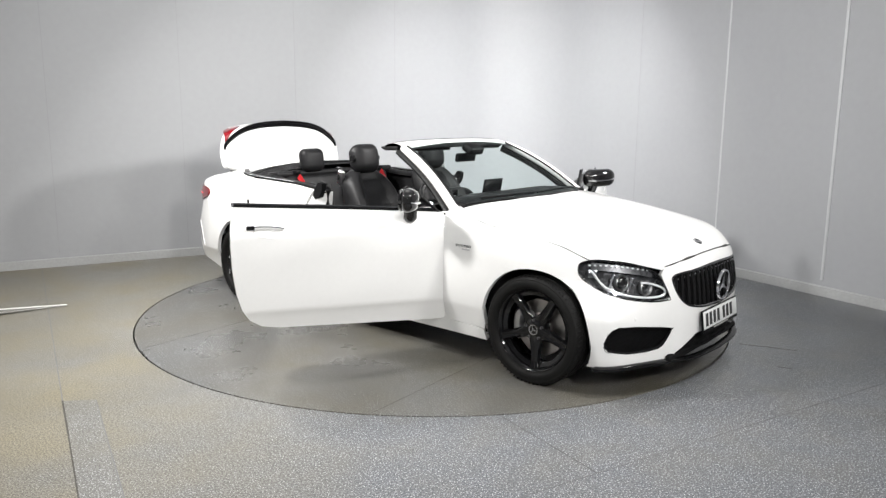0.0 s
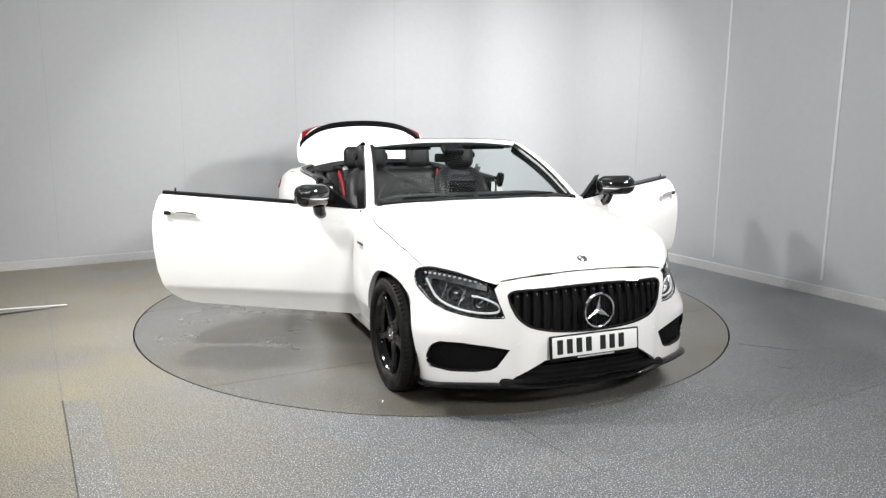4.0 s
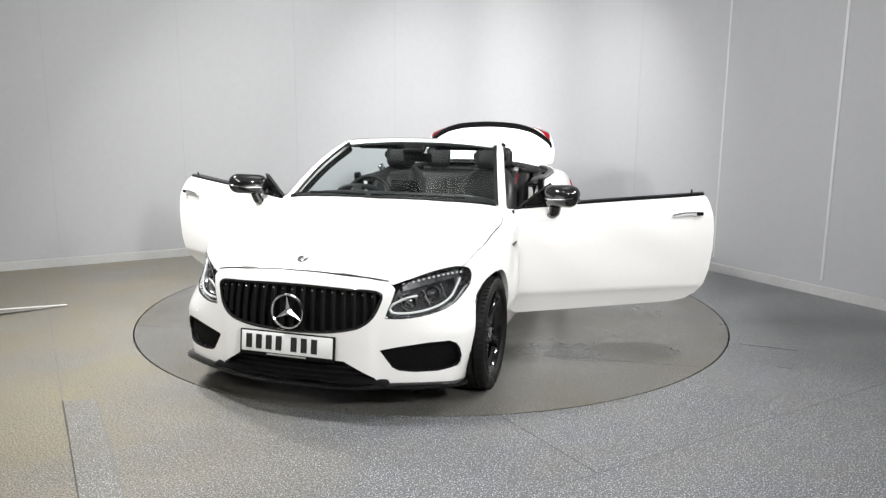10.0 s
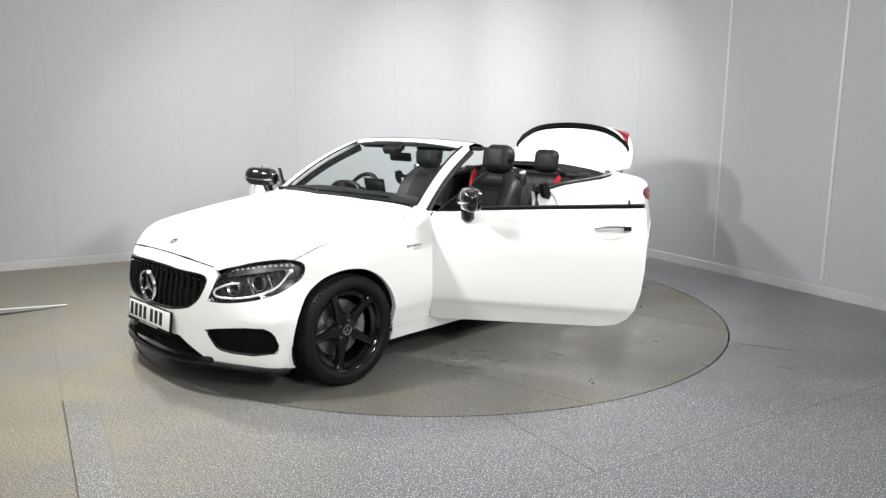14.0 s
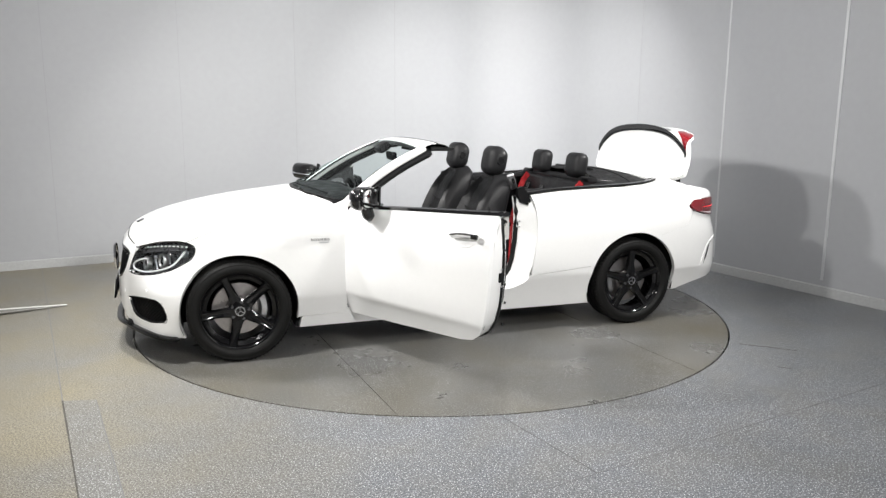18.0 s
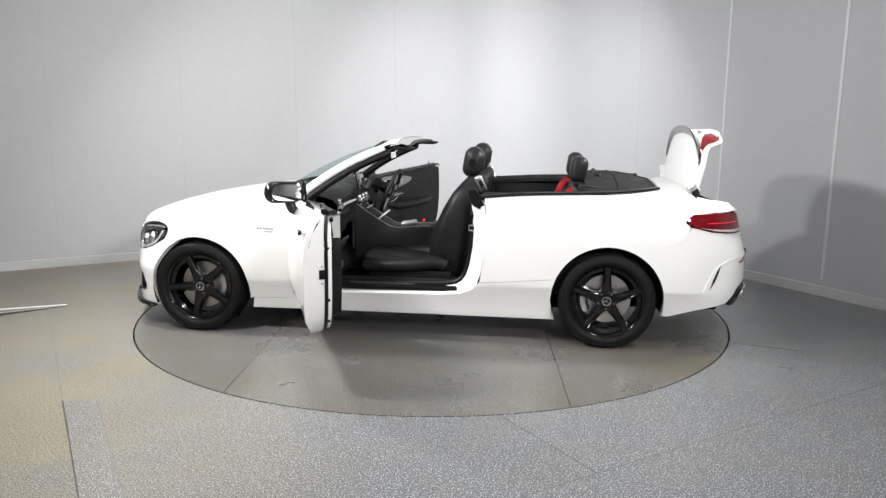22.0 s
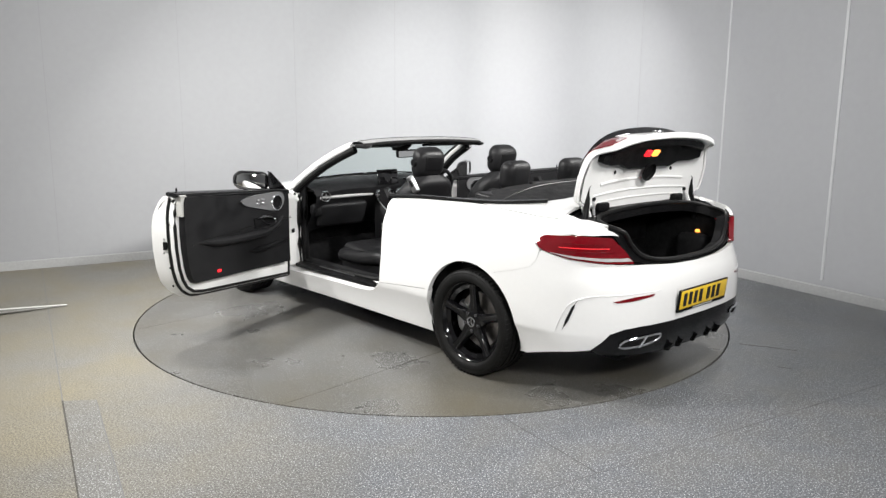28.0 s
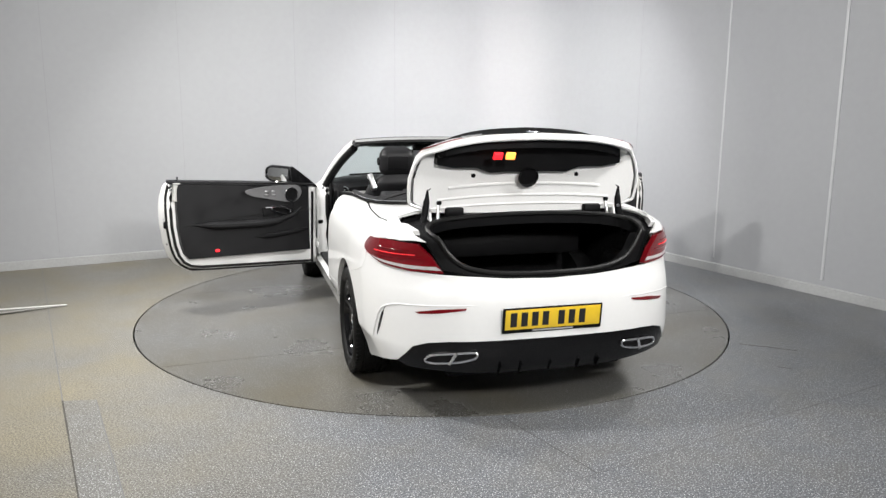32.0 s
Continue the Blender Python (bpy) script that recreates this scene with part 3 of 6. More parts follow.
def build_skin():
    hood = [HOOD_FRONT[0], HOOD_FRONT[1], HOOD_FRONT[2], (2.018, .500, .700), (1.95, .587, .728), (1.868, .662, .7515), (1.76, .747, .763)] + [(x, y - .004, z) for x, y, z in HOOD_SIDE] + [(.82, .68, .98), (.92, .42, .997), (.975, 0, 1.005)]
    panel("hood", both(hood), "tunnel", M["paint"], car, "white bonnet with thin shut lines")
    fender = arc(1.42, .32, .362, 193, 62, 16) + [(1.70, .806, .651)] + LAMP_TOP[:4] + [(x, y + .004, z - .002) for x, y, z in HOOD_SIDE[:]] + [(.74, .72, .975), (.725, .76, .96)] + DOOR_FRONT[1:] + [(.735, .85, .252), (1.04, .849, .246)]
    panel("front_wing", fender, "tunnel", M["paint"], car, "white front wing", mirror=True, depth=.03)
    grille_hole = both([(2.12, 0, .69), (2.10, .321, .681), (2.076, .414, .675), (2.064, .447, .665), (2.062, .460, .645), (2.085, .448, .590), (2.10, .424, .545), (2.118, .385, .508), (2.132, .330, .486), (2.154, .195, .464), (2.162, 0, .457)])
    vent = VENT
    vent_r = [(x, -y, z) for x, y, z in reversed(vent)]
    front = [(x, y, z - .006) for x, y, z in HOOD_FRONT] + [(2.018, .516, .679)] + LAMP_LOW + arc(1.42, .32, .361, 62, -26, 12) + [(1.80, .835, .168), (1.943, .715, .192), (2.079, .455, .202), (2.093, .43, .232), (2.115, .375, .265), (2.142, .285, .320), (2.152, 0, .332)]
    panel("front_bumper", both(front), "front", M["paint"], car, "white front bumper with grille and side intake openings", holes=(grille_hole, vent, vent_r), depth=.03, hole_depth=.014, step=.03)
    sill = [(1.05, .819, .168), (1.035, .849, .240), (.75, .852, .247), (.735, .86, .27), (.70, .868, .305), (-.30, .872, .322), (-.44, .876, .335), (-.52, .88, .37), (-.565, .885, .42), (-1.038, .896, .46)] + arc(-1.42, .32, .372, 22, -24, 4) + [(-1.05, .829, .168)]
    panel("sill", sill, "tunnel", M["paint"], car, "white side sill", mirror=True, depth=.04)
    quarter = [(-.592, .79, .985), (-.858, .757, 1.003), (-1.2, .752, 1.014), (-1.397, .757, 1.015), (-1.598, .776, 1.002), (-1.85, .779, .990), (-2.02, .75, .985), (-2.11, .66, .975), (-2.215, .578, .915), (-2.135, .733, .909), (-2.08, .782, .909), (-1.95, .84, .90), (-1.905, .853, .875), (-1.90, .856, .855), (-1.93, .853, .832), (-1.915, .872, .77), (-1.882, .878, .733), (-1.76, .89, .694), (-1.64, .90, .665)] + arc(-1.42, .32, .372, 118, 20, 14) + [(-1.042, .896, .464), (-.572, .885, .424), (-.60, .89, .60), (-.612, .885, .80), (-.61, .86, .90)]
    panel("quarter_panel", quarter, "tunnel", M["paint"], car, "white rear quarter panel", mirror=True, depth=.03)
    rear = [(-2.4, 0, .735), (-2.38, .25, .742), (-2.34, .42, .755), (-2.28, .525, .762), (-2.21, .675, .772), (-2.07, .805, .794), (-1.965, .845, .822), (-1.935, .853, .828), (-1.917, .87, .77), (-1.884, .878, .731), (-1.762, .89, .692), (-1.642, .90, .663)] + arc(-1.42, .32, .372, 115, 195, 12) + [(-1.83, .82, .222), (-2.07, .828, .282), (-2.22, .764, .315), (-2.262, .73, .36), (-2.294, .70, .405), (-2.33, .63, .428), (-2.38, .533, .438), (-2.442, .249, .440), (-2.45, 0, .440)]
    panel("rear_bumper", both(rear), "rear", M["paint"], car, "white rear bumper", depth=.03, step=.03)
    deck = [(-1.775, 0, 1.07), (-1.77, .45, 1.06), (-1.72, .60, 1.05), (-1.60, .695, 1.033), (-1.42, .742, 1.022), (-1.397, .750, 1.02), (-1.598, .769, 1.007), (-1.85, .772, .995), (-1.985, .745, .99), (-1.95, .60, 1.04), (-1.93, .3, 1.06), (-1.925, 0, 1.065)]
    panel("roof_cover_rear", both(deck), "tunnel", M["paint"], car, "white rear edge of the soft-top cover")


build_skin()


def build_diffuser():
    low = [(-2.45, 0, .436), (-2.442, .249, .436), (-2.38, .533, .434), (-2.33, .63, .424), (-2.294, .70, .400), (-2.262, .73, .355), (-2.22, .764, .31), (-2.24, .72, .285), (-2.34, .55, .27), (-2.40, .35, .255), (-2.42, 0, .25)]
    panel("rear_diffuser", both(low), "rear", M["diffuser"], car, "gloss black rear diffuser", depth=.10, lift=-.004)


build_diffuser()

def way_lid(p):
    return (p[1], math.atan2(p[2] - .65, -(p[0] + 1.70)) * .5)


def ray_lid(q):
    a = q[:, 1] / .5
    return np.stack([np.full(len(q), -1.70), q[:, 0], np.full(len(q), .65)], -1), np.stack([-np.cos(a), np.zeros(len(q)), np.sin(a)], -1)


WAYS["lid"] = (way_lid, ray_lid)
CORNER_EDGE = [(-1.985, .705, 1.004), (-2.10, .709, .970), (-2.183, .669, .924), (-2.215, .625, .895), (-2.135, .735, .893), (-2.08, .782, .895), (-2.01, .81, .90), (-1.95, .79, .955)]
panel("quarter_corner", CORNER_EDGE, "lid", M["paint"], car, "white body corner above the tail lamp", mirror=True, lift=.002, depth=.02, step=.025)


def on_form(p, way, lift=0.0):
    """The place on the car's form nearest along its way, and the normal there."""
    to2, to_ray = WAYS[way]
    o, d = to_ray(np.array([to2(p)]))
    P = cast(o, d)
    n = normals(P)[0]
    return Vector(P[0] + n * lift), Vector(n)


def on_line(points, way, lift=0.0):
    """Several places on the car's form at once."""
    to2, to_ray = WAYS[way]
    o, d = to_ray(np.array([to2(p) for p in points]))
    P = cast(o, d)
    return [Vector(v) for v in P + normals(P) * lift]


def facing(p, n, roll=0):
    """A pose at p whose y axis points along n and whose z axis stays up."""
    y = Vector(n).normalized()
    x = y.cross(Vector((0, 0, 1))).normalized()
    z = x.cross(y)
    return Matrix.Translation(p) @ Matrix((x, y, z)).transposed().to_4x4() @ Matrix.Rotation(radians(roll), 4, "Y")


# ---- wheels ----
WHEEL_Y, HUB_Z, TYRE_R = .787, .321, .321


def build_wheel():
    """One wheel, hub at the origin, outer face along +y."""
    w = part("wheel", lathe([(.228, -.09), (.222, .02), (.20, .05), (.222, .062), (.232, .086), (.240, .092), (.243, .088), (.236, .08)], 56), M["rim"], None, "gloss black five-spoke alloy wheel")
    prof = [(.236, -.085), (.25, -.104), (.28, -.112), (.305, -.106), (.317, -.09), (.3205, -.06)]
    for g in (-.055, -.018, .018, .055):
        prof += [(.321, g - .006), (.313, g - .004), (.313, g + .004), (.321, g + .006)]
    prof += [(.3205, .06), (.317, .09), (.308, .104), (.300, .108), (.296, .107), (.285, .112), (.268, .113), (.255, .108), (.246, .099), (.241, .088)]
    part("tyre", lathe(prof, 72), M["rubber"], w, "black low-profile tyre")
    blocks = []
    for i in range(72):
        a = 2 * math.pi * i / 72
        for s in (-1, 1):
            blocks.append(rbox((.010, .030, .004), 0, 1, Matrix.Rotation(-a, 4, "Y") @ Matrix.Translation((.3156, .0865 * s, 0)) @ Matrix.Rotation(radians(12 * s), 4, "X") @ Matrix.Rotation(radians(8 * s), 4, "Y")))
    part("tread_block", join(*blocks), M["rubber"], w, smooth=0)["kind"] = "stuff"
    for k in range(5):
        secs = []
        for r, wd, y, dp in ((.040, .040, .066, .05), (.075, .034, .070, .045), (.12, .028, .068, .04), (.17, .0255, .071, .036), (.21, .027, .078, .03), (.232, .033, .084, .02)):
            ring = [(-wd, y - dp), (-wd, y - .010), (-wd * .62, y - .001), (-wd * .16, y - .006), (wd * .16, y - .006), (wd * .62, y - .001), (wd, y - .010), (wd, y - dp)]
            secs.append([Vector((r, yy, s)) for s, yy in ring])
        verts = [v for s in secs for v in s]
        faces = [(i * 8 + j, i * 8 + (j + 1) % 8, (i + 1) * 8 + (j + 1) % 8, (i + 1) * 8 + j) for i in range(5) for j in range(8)]
        bm = from_lists(verts, faces)
        bmesh.ops.recalc_face_normals(bm, faces=bm.faces)
        bmesh.ops.transform(bm, matrix=Matrix.Rotation(radians(72 * k), 4, "Y"), verts=bm.verts)
        part("spoke", bm, M["rim"], w, smooth=50)
        part("wheel_bolt", lathe([(0, .075), (.008, .075), (.009, .068), (.009, .05)], 10, Matrix.Rotation(radians(72 * k + 36), 4, "Y") @ Matrix.Translation((.056, 0, 0))), M["lampdark"], w)
    part("hub", lathe([(0, .072), (.03, .072), (.046, .069), (.072, .060), (.076, .045), (.076, .0)], 32), M["rim"], w)
    cap = part("hub_cap", join(lathe([(.024, .073), (.026, .077), (.030, .077), (.032, .073)], 32), *[rbox((.004, .006, .025), .001, 1, Matrix.Rotation(radians(120 * k), 4, "Y") @ Matrix.Translation((0, .075, .013))) for k in range(3)]), M["chrome"], w, "chrome ring emblem on the hub")
    part("brake_disc", lathe([(.06, .0), (.075, .012), (.085, -.005), (.165, -.005), (.167, -.010), (.167, -.03), (.085, -.03)], 48), M["disc"], w, "worn steel brake disc")
    arc_pts = [Vector((.155 * math.cos(radians(a)), -.02, .155 * math.sin(radians(a)))) for a in range(-34, 35, 8)]
    part("brake_caliper", tube(arc_pts, [.034] + [.040] * 7 + [.034], 8, up=Vector((0, 1, 0)), square=True), M["satin"], w, "silver brake caliper")
    return w


def spin(w, deg):
    """Turns the road wheel's rim but not its caliper."""
    for c in w.children:
        if c.name.split(".")[0] in ("spoke", "wheel_bolt", "hub_cap"):
            c.matrix_basis = Matrix.Rotation(radians(deg), 4, "Y")


wheel = build_wheel()
for i, (sx, sy, deg, cal) in enumerate(((1, 1, 5, 180), (-1, 1, -18, 180), (1, -1, 20, 180), (-1, -1, 40, 180))):
    m = pose(1.421 * sx, WHEEL_Y * sy, HUB_Z, 0, 0, 0 if sy > 0 else 180)
    ob = wheel if i == 0 else copy_thing(wheel, m)
    ob.parent = car
    ob.matrix_basis = m
    spin(ob, deg)
    for c in ob.children:
        if c.name.split(".")[0] == "brake_caliper":
            c.matrix_basis = Matrix.Rotation(radians(180 if (sx > 0) == (sy > 0) else 0), 4, "Y")

# arch liners, underbody, and dark sheets added for the shade behind gaps and intakes
for sx in (1, -1):
    for sy in (1, -1):
        r = .366 if sx > 0 else .376
        rows = []
        for y in (.50, .845):
            rows.append([(1.42 * sx + r * math.cos(radians(a)), y * sy, .32 + r * math.sin(radians(a))) for a in range(-22, 203, 9)])
        bm = sheet(rows)
        disc = from_lists([(1.42 * sx, .50 * sy, .32)] + rows[0], [(0, i, i + 1) for i in range(1, 25)])
        part("arch_liner", join(bm, disc), M["dark"], car, "black wheel arch liner")
part("underbody", rbox((2.15, 1.56, .05), .02, 2, pose(0, 0, .185)), M["dark"], car)
part("underbody", rbox((1.30, 1.0, .05), .02, 2, pose(1.45, 0, .20)), M["dark"], car)
part("underbody", rbox((1.20, 1.0, .05), .02, 2, pose(-1.62, 0, .22)), M["dark"], car)
panel("grille_shade_sheet", both([(2.07, 0, .735), (2.0, .47, .70), (1.80, .745, .72), (1.80, .75, .20), (2.06, .46, .20), (2.12, 0, .20)]), "front", M["dark"], car, "dark sheet for the shaded space behind the grille", lift=-.075, depth=.0, step=.08)
panel("bonnet_shade_sheet", both([(2.02, 0, .76), (1.95, .52, .72), (1.70, .74, .755), (1.1, .80, .89), (.80, .72, .96), (.92, .40, .99), (.96, 0, 1.0)]), "tunnel", M["dark"], car, lift=-.03, depth=.0, step=.08)


# ---- nose ----
def build_nose():
    edge = both([(2.12, 0, .69), (2.10, .321, .681), (2.076, .414, .675), (2.064, .447, .665), (2.062, .460, .645), (2.085, .448, .590), (2.10, .424, .545), (2.118, .385, .508), (2.132, .330, .486), (2.154, .195, .464), (2.162, 0, .457)])
    back = panel("grille", edge, "front", M["dark"], car, "black radiator grille with vertical bars", lift=-.055, depth=0, step=.05)[0]
    line = on_line(spline(edge, 4, True), "front", -.006)
    part("grille_frame", tube(line, .009, 6, True), M["gloss"], back, "gloss black grille surround")
    for i in range(-8, 9):
        y = i * .0535
        if abs(y) > .44:
            continue
        ztop = .683 - .02 * (abs(y) / .44) ** 3
        zlow = .460 + .12 * (abs(y) / .46) ** 3.6
        pts = []
        for k in range(7):
            z = zlow + (ztop - zlow) * k / 6
            pts.append(on_form((2.1 - .1 * y * y, y, z), "front", -.022)[0])
        part("grille_bar", tube(pts, .0125, 8, flat=.9, up=Vector((1, 0, 0)), square=False), M["plastic"], back, "black upright grille bar")
        # bright glint clip at the head of each bar
        part("bar_cap", rbox((.008, .010, .007), .002, 1, Matrix.Translation(pts[-1] + Vector((.019, 0, -.012)))), M["chrome"], back)
    em = part("grille_emblem", join(lathe([(.078, 0), (.080, .010), (.084, .014), (.089, .012), (.092, .0), (.085, -.006)], 48, pose(2.172, 0, .562, 0, -4, -90), True),
                                    *[from_lists([facing(Vector((2.176, 0, .562)), (1, 0, -.05), 120 * k) @ Vector(v) for v in ((-.016, -.004, 0), (0, .006, .0), (.016, -.004, 0), (0, .002, .081), (0, -.012, 0))], [(0, 1, 3), (1, 2, 3), (2, 4, 3), (4, 0, 3)]) for k in range(3)]), M["chrome"], back, "large chrome ring emblem", smooth=30)
    low = both([(2.15, 0, .345), (2.14, .29, .33), (2.115, .38, .273), (2.093, .44, .235), (2.079, .47, .195), (2.14, 0, .185)])
    intake = panel("lower_intake", low, "front", M["dark"], car, "black lower air intake", lift=-.05, depth=0, step=.06)[0]
    for z in (.215, .245, .275, .305):
        w = .42 - (z - .2) * 1.1
        part("intake_bar", tube([on_form((2.1, w * (k / 5 - 1), z), "front", -.035)[0] for k in range(11)], .006, 5), M["dark"], intake)
    vent = VENT
    for sgn in (1, -1):
        vs = [(x, y * sgn, z) for x, y, z in vent]
        v = panel("side_intake", vs if sgn > 0 else vs[::-1], "front", M["dark"], car, "black honeycomb side intake", lift=-.045, depth=0, step=.05)[0]
        part("intake_rim", tube([Vector((p.x, p.y * sgn, p.z)) for p in on_line(spline(vent, 3, True), "front", -.010)], .011, 6, True), M["plastic"], v, "black intake rim")
        poly = np.array([way_front(p) for p in vent])
        bars = []
        lo, hi = poly.min(0), poly.max(0)
        # crossed slanting wires
        for slope in (.9, -.9):
            for c in np.arange(-.6, .6, .022):
                xs = np.arange(lo[0], hi[0], .012)
                cand = np.stack([xs, .32 + slope * (xs - (lo[0] + hi[0]) / 2) + c], -1)
                run = [tuple(v) for v in cand[inside(poly, cand)]]
                if len(run) > 2:
                    q = np.array([run[0], run[len(run) // 2], run[-1]])
                    o, d = ray_front(q)
                    P = cast(o, d)
                    P = P - normals(P) * .02
                    bars.append(tube([Vector((p[0], p[1] * sgn, p[2])) for p in P], .0026, 4))
        if bars:
            part("mesh_insert", join(*bars), M["plastic"], v, "black honeycomb mesh", smooth=0)
    # splitter lip
    lip = on_line(spline([(1.80, .835, .172), (1.88, .775, .184), (1.943, .715, .192), (2.02, .575, .198), (2.079, .455, .200), (2.12, .33, .198), (2.14, .18, .196), (2.15, 0, .195)], 4), "front", .008)
    lip = [p - Vector((0, 0, .010)) for p in lip]
    pts = lip + [Vector((p.x, -p.y, p.z)) for p in reversed(lip[:-1])]
    part("front_splitter", tube(pts, [.010 if i in (0, len(pts) - 1) else (.028 if abs(p.y) > .50 else .024) for i, p in enumerate(pts)], 8, flat=.55), M["diffuser"], car, "gloss black front splitter")
    for sgn in (1, -1):
        for y, z in ((.36, .405), (.72, .45)):
            p, n = on_form((2.0, y * sgn, z), "front", .0)
            part("parking_sensor", lathe([(0, .002), (.009, .002), (.010, -.004)], 16, facing(p, n)), M["paint"], car)


build_nose()


def build_plate(name, m, mat, label):
    holder = part(name, rbox((.535, .012, .130), .004, 2, m), M["plastic"], car, label)
    part("plate_face", rbox((.512, .008, .104), .003, 2, m @ pose(0, .005, .006)), mat, holder)
    x = -.212
    for i in range(7):
        part("plate_bar", rbox((.034, .003, .074), .001, 1, m @ pose(-x, .0095, .007)), M["ink"], holder)
        x += .0565 if i != 3 else .085
    part("plate_strip", rbox((.22, .002, .008), 0, 1, m @ pose(0, .0072, -.054)), M["grey"], holder)


build_plate("front_number_plate", pose(2.172, -.012, .384, 7, 0, -90), M["plate_w"], "white front number plate in a black holder")
build_plate("rear_number_plate", pose(-2.434, .012, .540, -6, 0, 90), M["plate_y"], "yellow rear number plate in a black holder")
# badges
p, n = on_form((2.004, 0, .797), "tunnel", .001)
part("bonnet_badge", join(lathe([(0, .002), (.020, .003), (.024, .006), (.027, .004), (.028, 0)], 24, Matrix.Translation(p) @ n.to_track_quat("Y", "Z").to_matrix().to_4x4())), M["lampdark"], car, "small round dark badge")
part("badge_ring", lathe([(.022, .004), (.0245, .007), (.027, .004)], 24, Matrix.Translation(p) @ n.to_track_quat("Y", "Z").to_matrix().to_4x4()), M["chrome"], car)


def lettering(text, size, m, mat, parent, label):
    cu = bpy.data.curves.new("lettering", "FONT")
    cu.body, cu.size, cu.extrude, cu.align_x, cu.align_y, cu.space_character = text, size, .0015, "CENTER", "CENTER", 1.35
    tmp = bpy.data.objects.new("tmp", cu)
    me = bpy.data.meshes.new_from_object(tmp)
    bpy.data.objects.remove(tmp)
    me.materials.clear()
    me.materials.append(mat)
    ob = new("lettering", me)
    ob.parent = parent
    ob.matrix_basis = m
    return tagged(ob, label)


for sgn in (1, -1):
    p, n = on_form((.915, .885, .752), "tunnel", .002)
    p = Vector((p.x, p.y * sgn, p.z))
    n = Vector((n.x, n.y * sgn, n.z))
    q = Vector((-sgn, 0, 0))
    zz = q.cross(n) * -1
    up = n.cross(q)
    m = Matrix.Translation(p) @ Matrix((q, up, n)).transposed().to_4x4()
    lettering("BITURBO", .023, m, M["lampdark"], car, "dark metal lettering BITURBO")
    part("badge_bar", rbox((.06, .009, .003), .002, 1, m @ pose(.022, -.018, .001)), M["satin"], car)


# ---- head lamps ----
def build_headlamp(sgn):
    out = LAMP_LOW + LAMP_TOP
    bowl = panel("head_lamp", [(x, y * sgn, z) for x, y, z in (out if sgn > 0 else out[::-1])], "front", M["bowl"], car, "clear head lamp with silver-grey housing and projector lenses", lift=-.06, depth=-.056, step=.03)[0]
    panel("lamp_glass", [(x, y * sgn, z) for x, y, z in (out if sgn > 0 else out[::-1])], "front", M["clear"], bowl, "clear lamp cover", lift=-.002, depth=.002, step=.03)[0].visible_shadow = False

    def at(x, y, z, lift):
        p, n = on_form((x, y, z), "front", lift)
        return Vector((p.x, p.y * sgn, p.z)), Vector((n.x, n.y * sgn, n.z))
    edge = []
    for q in spline(out, 3, True):
        p, n = at(*q, -.003)
        edge.append(p)
    part("lamp_edge", tube(edge, .0042, 6, True), M["gloss"], bowl, "gloss black lamp surround")
    for x, y, z, r in ((1.885, .690, .640, .034), (1.985, .590, .612, .032)):
        p, n = at(x, y, z, -.045)
        d = (n + Vector((1.2, 0, 0))).normalized()
        part("projector", lathe([(r * 1.15, -.02), (r * 1.35, .008), (r * 1.28, .016), (r * 1.05, .006)], 28, facing(p, d)), M["satin"], bowl, "satin projector ring")
        part("projector_lens", lathe([(0, .018), (r * .5, .015), (r * .85, .008), (r * 1.06, -.004)], 24, facing(p, d)), M["gloss"], bowl, "round dark projector lens")
    # silver reflector blades beside the lenses
    for a, q in (((1.925, .650, .665), (1.90, .665, .585)), ((1.935, .640, .630), (1.90, .672, .660)), ((1.845, .722, .690), (1.83, .742, .615)), ((2.02, .550, .645), (1.965, .600, .590))):
        part("reflector_blade", tube([at(*a, -.03)[0], at(*q, -.03)[0]], [.010, .006], 6, flat=.5), M["chrome"], bowl, "silver reflector blade")
    hook = [at(*q, -.016)[0] for q in spline([(1.735, .780, .700), (1.80, .750, .622), (1.89, .69, .580), (1.985, .60, .560), (2.045, .515, .565), (2.045, .508, .600), (2.0, .57, .632), (1.955, .615, .640)], 5)]
    part("light_guide", tube(hook, .0062, 8), M["guide"], bowl, "pale hooked light guide")
    # dark brow over the lenses, which carries the row of small lamps
    brow = []
    for i in range(13):
        t = i / 12
        brow.append([at(1.995 - .27 * t, .552 + .215 * t, .712 - .02 * (1 - t) + .020 * math.sin(1.9 * t) + dz, -.024)[0] for dz in (.014, -.002, -.024)])
    part("lamp_brow", sheet(brow), M["lampdark"], bowl, "dark brow with a row of small lamps")
    for i in range(12):
        t = i / 11
        p, n = at(1.975 - .26 * t, .575 + .19 * t, .707 + .024 * math.sin(1.9 * t), -.014)
        part("lamp_led", rbox((.015, .008, .010), .003, 1, facing(p, n)), M["guide"], bowl)
    p, n = at(1.74, .778, .685, -.03)
    part("indicator_reflector", rbox((.05, .010, .05), .006, 2, facing(p, n)), M["reflector"], bowl)


build_headlamp(1)
build_headlamp(-1)


# ---- windscreen ----
def screen_row(t):
    """A line across the windscreen, t from its foot to its head."""
    foot = [(.735, .735, .972), (.83, .55, .990), (.925, .28, 1.004), (.955, 0, 1.008)]
    head = [(.145, .578, 1.318), (.165, .40, 1.332), (.185, .2, 1.340), (.19, 0, 1.342)]
    row = []
    for a, b in zip(foot, head):
        p = Vector(a).lerp(Vector(b), t)
        p.z += .026 * math.sin(math.pi * t)
        p.x += .012 * math.sin(math.pi * t)
        row.append(p)
    line = spline(row, 4)
    return [Vector((p.x, p.y, p.z)) for p in line] + [Vector((p.x, -p.y, p.z)) for p in reversed(line[:-1])]


